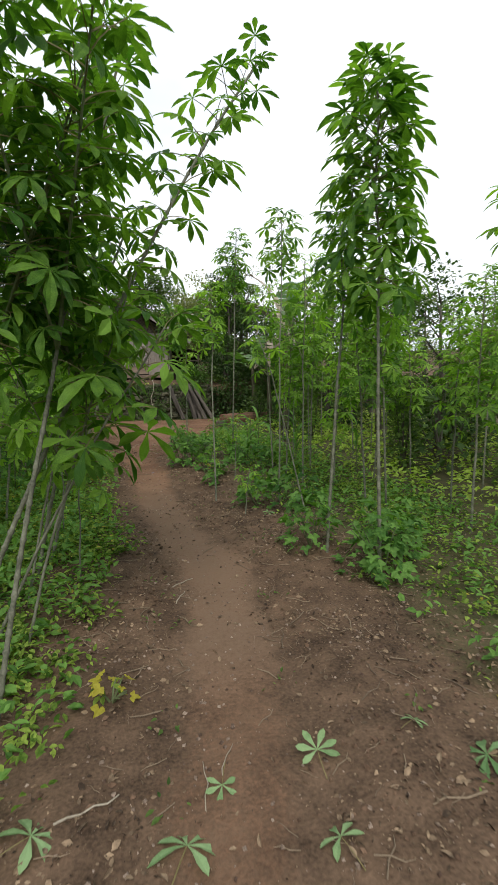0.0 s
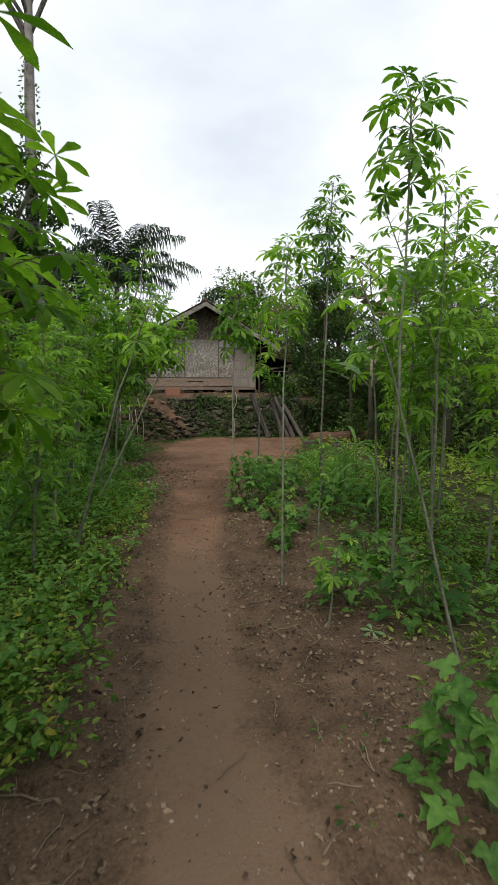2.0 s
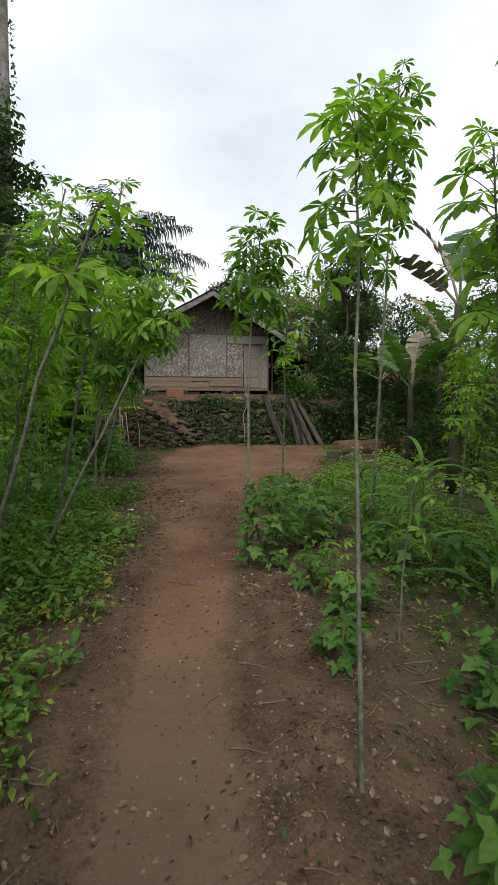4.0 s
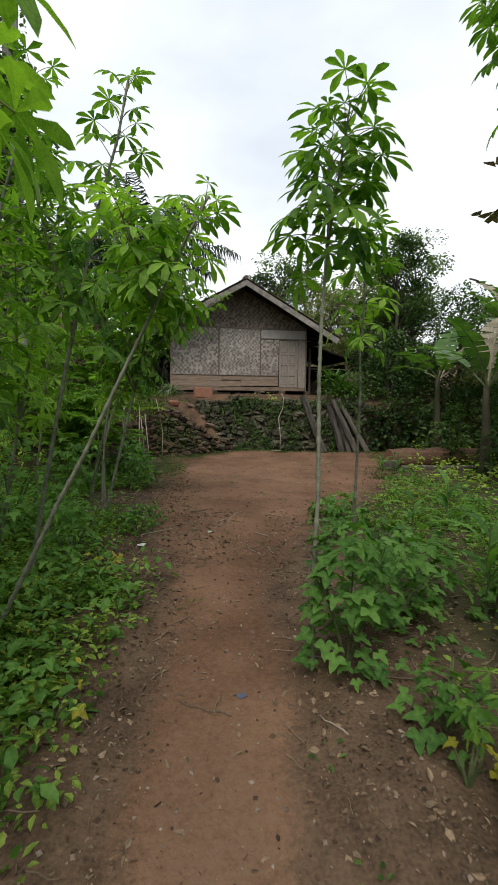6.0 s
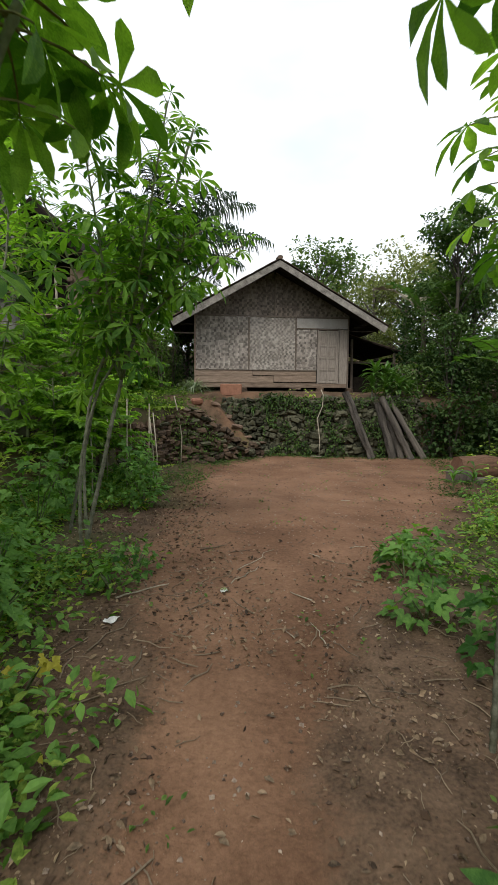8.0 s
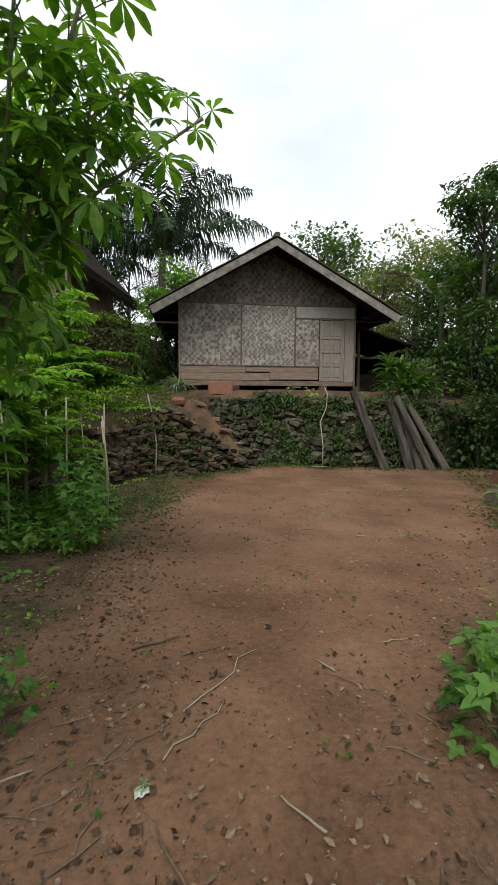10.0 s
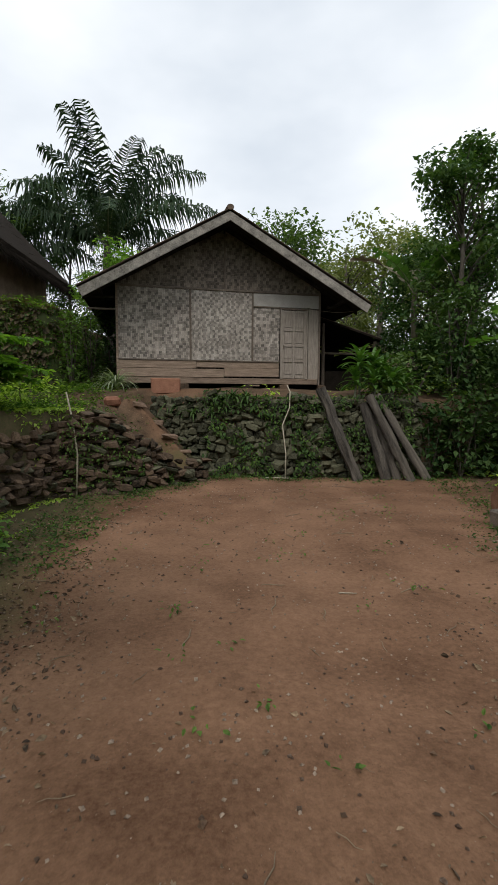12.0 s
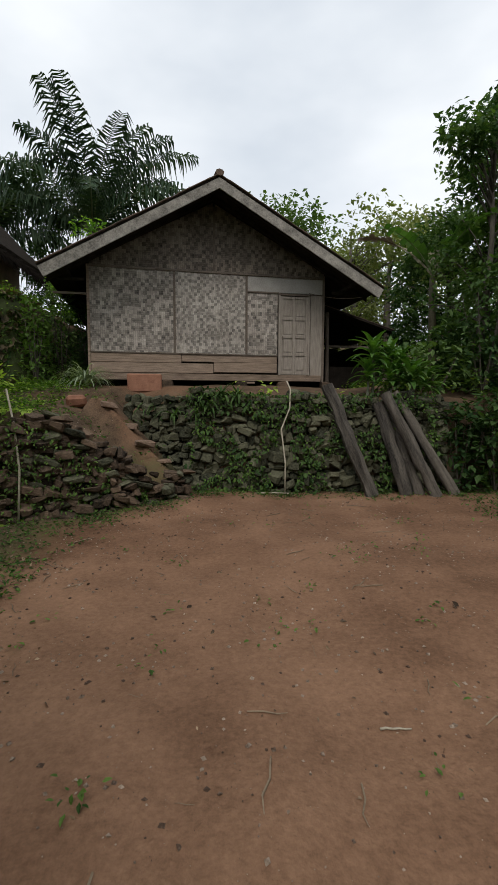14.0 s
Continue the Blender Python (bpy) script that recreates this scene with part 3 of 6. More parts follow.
    cap = tube(((0, 0, 0), (0, 0.33, 0.012), (0, 0.34, -0.02)), (0.085, 0.10, 0.08), 8)
    cap_me = mesh_of("ridge_tile", [(x * 1.1, y, z * 0.8) for x, y, z in cap[0]], cap[1], TILE)
    while v0 < ROOF_BACK:
        part("ridge_tile", cap_me, TILE, h, m=pose(RIDGE[0], v0, RIDGE[1] + 0.09))
        v0 += 0.31
    # tie beams that stick out under the eaves
    for u in (-2.4, 4.25):
        part("tie_beam", box((0.75, 0.07, 0.06), (u, -0.12, 2.335), 0.01), NEAR_BLACK, h)
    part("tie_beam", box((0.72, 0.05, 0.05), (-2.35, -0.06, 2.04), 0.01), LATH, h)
    part("wall_plate", box((0.08, 8.2, 0.08), (-2.35, 3.0, 2.42), 0.01), NEAR_BLACK, h)
    part("wall_plate", box((0.08, 8.2, 0.08), (4.2, 3.0, 2.42), 0.01), NEAR_BLACK, h)
    cable = tube([(3.3 + 1.25 * i / 10, -0.05 - 0.4 * i / 10, 2.31 - 0.14 * math.sin(math.pi * i / 14)) for i in range(11)], [0.008] * 11, 5)
    part("cable", mesh_of("cable", *cable, LATH), LATH, h, "thin dark cable slung under the eave")
    return h


def tile_mesh(length):
    """A flat clay tile with a rolled edge, its butt end thick."""
    bm = box((length, 0.235, 0.022), (length / 2, 0, 0), 0.006)
    me = bpy.data.meshes.new("roof_tile")
    bm.to_mesh(me)
    bm.free()
    me.materials.append(TILE)
    return me


bamboo_house()


def lean_to():
    rng = random.Random(9)
    s = thing("lean_to_shed", pose(0, 27.279, 1.2, 0, 0, 10.26), "dark lean-to shed with a low sloping roof beside the house", "shed")
    part("roof_sheet", slab(((4.0, 2.55), (6.1, 1.95), (6.1, 2.0), (4.0, 2.60)), 4.2, 0.7), NEAR_BLACK, s, "sagging dark roof sheet")
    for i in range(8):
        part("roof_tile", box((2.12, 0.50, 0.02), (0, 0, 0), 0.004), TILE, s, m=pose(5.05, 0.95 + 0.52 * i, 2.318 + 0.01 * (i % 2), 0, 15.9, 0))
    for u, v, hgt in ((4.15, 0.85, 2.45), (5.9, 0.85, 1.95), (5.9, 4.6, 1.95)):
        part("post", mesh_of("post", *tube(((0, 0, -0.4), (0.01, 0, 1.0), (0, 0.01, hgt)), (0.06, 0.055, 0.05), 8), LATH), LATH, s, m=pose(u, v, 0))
    part("shed_wall", box((2.0, 0.04, 2.0), (5.0, 4.5, 0.9), 0.004), NEAR_BLACK, s)
    part("shed_wall", box((0.04, 3.4, 1.8), (5.95, 2.8, 0.9), 0.004), NEAR_BLACK, s)
    part("half_wall", box((1.75, 0.04, 0.7), (5.0, 1.0, 0.65), 0.004), NEAR_BLACK, s)
    part("rail", box((1.8, 0.05, 0.06), (5.0, 0.95, 1.55), 0.01), LATH, s)
    return s


lean_to()


MUD = material("mud_plaster", (0.10, 0.07, 0.048), (0.30, 0.23, 0.165), 2.5, 30.0, 0.92, 0.5)


def hut():
    """The thatched hut on the bank: only its front corner and eave come into view."""
    h = thing("thatched_hut", pose(-8.1, 30.6, 4.15), "small earth-walled hut with a shaggy dark thatched roof", "hut")
    rng = random.Random(3)
    part("wall_front", box((1.1, 0.12, 2.3), (1.45, -1.9, 1.1), 0.02, 0.02, rng), MUD, h, "crumbling mud-plastered wall")
    # near-black back wall: the shade inside the open veranda is in its colour
    part("veranda_back", box((2.9, 0.12, 2.3), (-0.5, -0.7, 1.1), 0.02), NEAR_BLACK, h, "veranda back wall, its deep shade put into the colour")
    part("bench_board", box((2.7, 0.5, 0.06), (-0.5, -1.6, 0.5), 0.01, 0.01, rng), PLANK, h)
    for i in range(6):
        part("lump", box((0.22, 0.16, 0.2), (0.95 + rng.uniform(-0.08, 0.08), -2.0, 0.15 + 0.33 * i), 0.05, 0.04, rng), MUD, h)
    part("wall_side", box((0.12, 4.2, 2.2), (1.95, 0.2, 1.05), 0.02), MUD, h)
    part("wall_side", box((0.12, 4.2, 2.2), (-1.95, 0.2, 1.05), 0.02), MUD, h)
    part("wall_back", box((4.0, 0.12, 2.2), (0, 2.3, 1.05), 0.02), STONE_RED, h)
    # flat near-black panel on the wall stands for the unlit opening
    part("doorway", box((0.3, 0.05, 1.6), (1.62, -1.965, 0.85), 0.01), NEAR_BLACK, h, "doorway, a near-black panel for the shade inside")
    part("door_post", box((0.09, 0.09, 1.7), (1.88, -2.0, 0.85), 0.012), PALE_BOARD, h)
    for u in (0.75, -1.2):
        part("veranda_post", mesh_of("veranda_post", *tube(((u, -2.9, -0.4), (u + 0.03, -2.9, 0.8), (u - 0.02, -2.88, 2.4)), (0.05, 0.045, 0.045), 8), STICK), STICK, h, "bleached veranda post")
    part("veranda_rail", box((3.6, 0.05, 0.06), (-0.6, -2.9, 0.55), 0.01), LATH, h)
    # thatch: two thick slopes and a ragged fringe
    for s in (1, -1):
        part("thatch", slab(((0, 4.2), (s * 2.78, 1.3), (s * 2.9, 1.5), (0, 4.55)), 5.9, -3.1), NEAR_BLACK, h, "shaggy dark thatch")
    N = 9000
    g = np.random.default_rng(5)
    side = g.choice((-1, 1), N)
    t = g.random(N)
    edge = g.random(N) < 0.5
    u = np.where(edge, side * 2.75, side * 2.8 * t)
    z = np.where(edge, 1.42, 4.42 - 2.98 * t)
    v = np.where(edge | (g.random(N) < 0.6), g.uniform(-3.1, 2.8, N), -3.1)
    blade = ([(0, -0.03, 0), (0, 0.03, 0), (1, 0, 0)], [(0, 1, 2)])
    me = strewn("fringe", blade, (0,), np.stack([u, v, z], -1), turned(np.where(side > 0, 0, math.pi) + g.normal(0, 0.35, N), -0.85 + g.normal(0, 0.25, N), g.random(N) * 6, g.uniform(0.15, 0.62, N)), NEAR_BLACK)
    part("fringe", me, NEAR_BLACK, h)["kind"] = "stuff"
    return h


hut()


# --- dry-stone walls ---
def stone_meshes(mat, count, seed):
    rng = random.Random(seed)
    out = []
    for i in range(count):
        bm = bmesh.new()
        bmesh.ops.create_cube(bm, size=1.0)
        for v in bm.verts:
            v.co *= rng.uniform(0.68, 1.15)
            v.co += Vector([rng.uniform(-0.2, 0.2) for _ in range(3)])
        bmesh.ops.bevel(bm, geom=bm.edges[:], offset=0.15, segments=1, affect="EDGES")
        me = bpy.data.meshes.new("stone")
        bm.to_mesh(me)
        bm.free()
        me.materials.append(mat)
        out.append(me)
    return out


def stone_run(wall, meshes, line, base, top, lean, seed, course=0.15):
    """Stones in rough courses along a plan line; top(x, y) is the height to fill to."""
    rng = random.Random(seed)
    for (ax, ay), (bx, by) in zip(line, line[1:]):
        n = math.hypot(bx - ax, by - ay)
        ang = math.degrees(math.atan2(by - ay, bx - ax))
        nx, ny = -(by - ay) / n, (bx - ax) / n
        z = base
        while z < base + 2.2:
            ch = course * rng.uniform(0.6, 1.3)
            s = -rng.random() * 0.15
            while s < n:
                w = rng.uniform(0.08, 0.28)
                c = s + w / 2
                x, y = ax + (bx - ax) * c / n, ay + (by - ay) * c / n
                if z + ch * 0.6 < top(x, y) and z + ch > land(x, y - 0.15):
                    k = lean * (z - base) + rng.uniform(-0.09, 0.08)
                    m = pose(x + nx * k, y + ny * k, z + ch / 2 + rng.uniform(-0.045, 0.045), rng.uniform(-22, 22), rng.uniform(-24, 24), ang + rng.uniform(-32, 32)) @ Matrix.Diagonal((w * 1.06, rng.uniform(0.18, 0.3), ch * rng.uniform(0.85, 1.35), 1))
                    part("stone", rng.choice(meshes), None, wall, m=m)
                s += w
            z += ch


def kite():
    """A small folded leaf for foliage seen from afar."""
    return ([(0, 0, 0), (0.45, -0.27, 0.05), (0.45, 0.27, 0.05), (1, 0, -0.1)], [(0, 1, 3), (0, 3, 2)])


def leaf_card():
    return ([(0, 0, 0), (0.35, -0.27, 0.06), (0.35, 0.27, 0.06), (0.72, -0.19, 0.02), (0.72, 0.19, 0.02), (1, 0, -0.14), (0.5, 0, -0.03)], [(0, 1, 6), (0, 6, 2), (1, 3, 6), (2, 6, 4), (3, 5, 6), (4, 6, 5)])


# --- timber leaning on the wall, beams by the yard ---
def log(name, a, b, r, label, group, seed, squared=False):
    rng = random.Random(seed)
    A, B = Vector(a), Vector(b)
    t = thing(name, Matrix.Translation(A) @ (B - A).to_track_quat("Z", "Y").to_matrix().to_4x4(), label, "log", group)
    n = 9
    pts = [Vector((rng.uniform(-0.02, 0.02), rng.uniform(-0.01, 0.01), (B - A).length * i / n)) for i in range(n + 1)]
    rr = [r * rng.uniform(0.9, 1.08) * (1 - 0.12 * i / n) for i in range(n + 1)]
    V, F = tube(pts, rr, 6 if squared else 10, cap=False)
    V = [v + Vector([rng.uniform(-0.012, 0.012) for _ in range(3)]) for v in V]
    part("bark", mesh_of("bark", V, F, LOGWOOD, smooth=not squared), LOGWOOD, t)
    k = 6 if squared else 10
    for q, ring in (("cut_end", V[:k][::-1]), ("cut_end", V[-k:])):
        c = sum(ring, Vector()) / k
        part(q, mesh_of(q, list(ring) + [c], [(i, (i + 1) % k, k) for i in range(k)], LATH), LATH, t)
    return t


for i, (a, b, r, sq) in enumerate((((3.83, 24.02, -0.46), (3.10, 24.62, 1.52), 0.125, True), ((4.46, 24.08, -0.46), (4.08, 24.66, 1.20), 0.125, False), ((4.74, 24.2, -0.46), (4.30, 24.7, 1.05), 0.10, False), ((4.98, 24.0, -0.46), (4.17, 24.52, 1.38), 0.105, False), ((5.40, 24.2, -0.46), (4.40, 24.72, 1.40), 0.095, False))):
    log("leaning_log", a, b, r, ("long squared grey timber leaning against the stone wall" if sq else "weathered grey log leaning against the stone wall"), "logs leaning on the wall", 30 + i, sq)


def beam(x, y, z, length, w, hgt, turn, seed, label):
    rng = random.Random(seed)
    t = thing("timber_beam", pose(x, y, z, 0, 0, turn), label, "timber", "beams stacked by the yard")
    part("body", box((length, w, hgt), (length / 2, 0, hgt / 2), 0.025, 0.02, rng), LOGWOOD, t)
    part("cut_end", box((0.012, w * 0.86, hgt * 0.84), (-0.012, 0, hgt / 2), 0.004, 0.008, rng), LATH, t, "darkened sawn end")
    return t


trunk_log = log("felled_trunk", (5.02, 20.65, BED + 0.24), (7.7, 20.95, BED + 0.26), 0.29, "thick felled trunk with a reddish sawn end and mossy bark", "", 44)
for end in [o for o in trunk_log.children if o.name.startswith("cut_end")]:
    end.data.materials[0] = CUTWOOD
HEWN = material("hewn_red_wood", (0.03, 0.016, 0.010), (0.21, 0.115, 0.07), 3.0, 24.0, 0.9, 0.8, stretch=(6, 6, 0.6))
for bark in [o for o in trunk_log.children if o.name.startswith("bark")]:
    bark.data.materials[0] = HEWN
beam(4.72, 20.25, BED - 0.03, 0.42, 0.30, 0.26, 15, 1, "short dark hewn block beside the felled trunk")
beam(5.2, 20.05, BED - 0.02, 2.4, 0.17, 0.15, 2, 3, "slim grey squared beam lying on the ground")


def pole(name, pts, r, label, group="", mat=STICK):
    A = Vector(pts[0])
    t = thing(name, Matrix.Translation(A), label, "stick", group)
    part("shaft", mesh_of("shaft", *tube([Vector(p) - A for p in pts], [r * (1 - 0.25 * i / len(pts)) for i in range(len(pts))], 7), mat, smooth=True), mat, t)
    return t


pole("bent_stick", ((2.30, 24.30, -0.5), (2.31, 24.36, 0.1), (2.24, 24.44, 0.72), (2.40, 24.52, 1.1), (2.42, 24.62, 1.45), (2.36, 24.7, 1.6)), 0.016, "crooked pale stick propped against the stone wall")
pole("fallen_stick", ((1.75, 24.2, -0.42), (2.1, 24.18, -0.41), (2.42, 24.16, -0.42)), 0.013, "pale stick lying at the foot of the wall")
pole("bent_stick", ((-1.52, 22.2, -0.45), (-1.5, 22.25, 0.3), (-1.62, 22.4, 0.9), (-1.75, 22.5, 1.38)), 0.017, "thin pale stake in front of the rubble wall")
for i, (x, y, top) in enumerate(((-2.07, 19.7, 1.40), (-1.72, 18.3, 1.30), (-1.40, 18.9, 0.95), (-1.62, 19.4, 1.2), (-1.2, 18.4, 1.05), (-2.3, 18.9, 1.1), (-2.0, 17.4, 1.25))):
    z0 = land(x, y) - 0.05
    pole("garden_stake", ((x, y, z0), (x + 0.02, y, (z0 + top) / 2), (x + (0.03 if i % 2 else -0.05), y + 0.02, top)), 0.012, "thin bleached cane stake among the bean plants", "stakes on the bank")

clay = thing("clay_block", pose(-0.62, 26.55, 1.42, 0, 0, 10.0), "red-brown clay block used as a house step", "block")
part("block_body", box((0.74, 0.42, 0.40), (0, 0, 0.2), 0.03, 0.015, random.Random(2)), BRICKRED, clay)
slabs = thing("flat_stone", pose(-1.5, 24.6, land(-1.5, 24.6) - 0.02, 8, -6, 20), "orange-brown flat stone lying on the terrace edge", "stone")
part("stone_body", box((0.34, 0.26, 0.2), (0, 0, 0.1), 0.05, 0.04, random.Random(6)), BRICKRED, slabs)


# --- plants ---
def lobe(angle, length, width, droop, stations=5):
    """One finger of a palmate leaf, folded along its rib, from the origin."""
    prof = ((0.0, 0.05), (0.32, 0.42), (0.64, 1.0), (0.86, 0.74), (1.0, 0.0)) if stations == 5 else ((0.0, 0.05), (0.6, 1.0), (1.0, 0.0))
    ca, sa = math.cos(angle), math.sin(angle)
    V, F = [], []
    for t, w in prof:
        r = t * length
        z = -droop * t * t * length
        for side in ((-1, 0, 1) if w > 0 else (0,)):
            x, y = r, side * w * width * 0.5
            V.append((x * ca - y * sa, x * sa + y * ca, z + abs(side) * 0.16 * w * width))
    for i in range(len(prof) - 2):
        b = i * 3
        F += [(b, b + 3, b + 4, b + 1), (b + 1, b + 4, b + 5, b + 2)]
    b = (len(prof) - 2) * 3
    F += [(b, b + 3, b + 1), (b + 1, b + 3, b + 2)]
    return V, F


def palmate(fingers, seed, stations=5, petiole=1.25):
    """A cassava leaf: petiole from the origin along +x, then fingers of about unit length. Returns template and slot list."""
    rng = random.Random(seed)
    pts = [(petiole * i / 3, 0, 0.10 * math.sin(math.pi * i / 3)) for i in range(4)]
    pv, pf = tube(pts, (0.028, 0.02, 0.018, 0.016), 3, cap=False)
    pieces, slots = [(pv, pf)], [1] * len(pf)
    tilt = Euler((rng.uniform(-0.35, 0.35), 0.35 + rng.uniform(-0.2, 0.35), 0)).to_matrix()
    for k in range(fingers):
        a = (k - (fingers - 1) / 2) * (2 * math.pi * 0.80 / fingers)
        ln = (1.0 - 0.28 * abs(k - (fingers - 1) / 2) / (fingers / 2)) * rng.uniform(0.92, 1.06)
        V, F = lobe(a + rng.uniform(-0.07, 0.07), ln, 0.31 * rng.uniform(0.85, 1.12), rng.uniform(0.2, 0.65), stations)
        V = [tilt @ Vector(v) + Vector((petiole, 0, 0)) for v in V]
        pieces.append((V, F))
        slots += [0] * len(F)
    return merged(pieces), slots


FINE_LEAVES = [palmate(f, 10 + i) for i, f in enumerate((7, 7, 6, 5, 7))]
ROUGH_LEAVES = [palmate(f, 20 + i, 3) for i, f in enumerate((7, 6, 5))]
LEAF_MESHES = {}
for key, mat in (("a", LEAF_A), ("b", LEAF_B)):
    LEAF_MESHES[key] = [mesh_of("cassava_leaf", t[0], t[1], (mat, PETIOLE), s) for t, s in FINE_LEAVES]


def cane_points(height, lean, rng, n=9):
    out = []
    wob = [rng.uniform(-0.03, 0.03) for _ in range(2 * n + 2)]
    for i in range(n + 1):
        t = i / n
        bow = t ** lean[2] if len(lean) > 2 else 0.75 * t + 0.25 * t * t
        out.append(Vector((lean[0] * bow + wob[i] * t, lean[1] * t + wob[n + i] * t, height * t)))
    return out


def along(pts, t):
    f = t * (len(pts) - 1)
    i = min(int(f), len(pts) - 2)
    return pts[i].lerp(pts[i + 1], f - i)


def knotty(pts, r, rng, knots):
    """A cane with raised leaf scars."""
    P, R = [], []
    for k in range(knots + 1):
        t = k / knots
        rad = r * (1 - 0.55 * t)
        for dt, g in ((0.0, 1.34), (0.16 / knots, 1.0), (0.8 / knots, 0.93)):
            if t + dt <= 1:
                P.append(along(pts, t + dt))
                R.append(rad * g)
    return tube(P, R, 7)


def cassava(x, y, height, lean, leaves, start=0.55, size=0.17, r=0.018, near=False, shade="a", seed=0, forks=1, label="tall cassava plant with a knotty grey cane and fingered leaves"):
    rng = random.Random(1000 + seed)
    t = thing("cassava_plant", pose(x, y, land(x, y) - 0.03), label, "plant", "cassava plants along the path")
    main = cane_points(height, lean, rng)
    part("cane", mesh_of("cane", *knotty(main, r, rng, int(height / 0.11)), CANE, smooth=True), CANE, t, "knotty grey cane")
    axes = [(main, start)]
    for f in range(forks - 1):
        s0 = along(main, start + 0.02)
        az = rng.uniform(0, 6.28)
        ln = height * (1 - start) * rng.uniform(0.7, 1.0)
        pts = [s0 + Vector((math.cos(az) * 0.42 * ln * q, math.sin(az) * 0.42 * ln * q, ln * q)) for q in (0, 0.25, 0.5, 0.75, 1.0)]
        part("branch", mesh_of("branch", *knotty(pts, r * 0.6, rng, 8), CANE_GREEN, smooth=True), CANE_GREEN, t)
        axes.append((pts, 0.15))
    P, T, K = [], [], []
    per = leaves // len(axes)
    for pts, s0 in axes:
        for i in range(per):
            q = s0 + (1 - s0) * ((i + rng.random()) / per) ** 0.8
            az = i * 2.4 + rng.uniform(-0.5, 0.5)
            up = (q - s0) / (1 - s0 + 1e-6)
            el = -0.35 + 1.15 * up + rng.uniform(-0.25, 0.25)
            P.append(along(pts, min(q, 1.0)))
            T.append((az, el, rng.uniform(-0.4, 0.4), size * rng.uniform(0.7, 1.15) * (1 - 0.35 * max(0, up - 0.75) / 0.25)))
            K.append(rng.randrange(5 if near else 3))
    if near:
        for p, (az, el, ro, sz), k in zip(P, T, K):
            m = Matrix.Translation(p) @ Euler((0, 0, az)).to_matrix().to_4x4() @ Euler((0, -el, 0)).to_matrix().to_4x4() @ Euler((ro, 0, 0)).to_matrix().to_4x4() @ Matrix.Scale(sz, 4)
            part("leaf", LEAF_MESHES[shade][k], None, t, m=m)
    else:
        verts, faces, slots = [], [], []
        TT = np.array(T)
        R = turned(TT[:, 0], TT[:, 1], TT[:, 2], TT[:, 3])
        for p, rot, k in zip(P, R, K):
            (tv, tf), ts = ROUGH_LEAVES[k]
            o = len(verts)
            verts.extend((np.asarray([tuple(v) for v in tv]) @ rot.T + np.array(p)).tolist())
            faces.extend(tuple(j + o for j in f) for f in tf)
            slots.extend(ts)
        part("foliage", mesh_of("leaves", verts, faces, (LEAF_A if shade == "a" else LEAF_B, PETIOLE), slots), None, t)
    return t


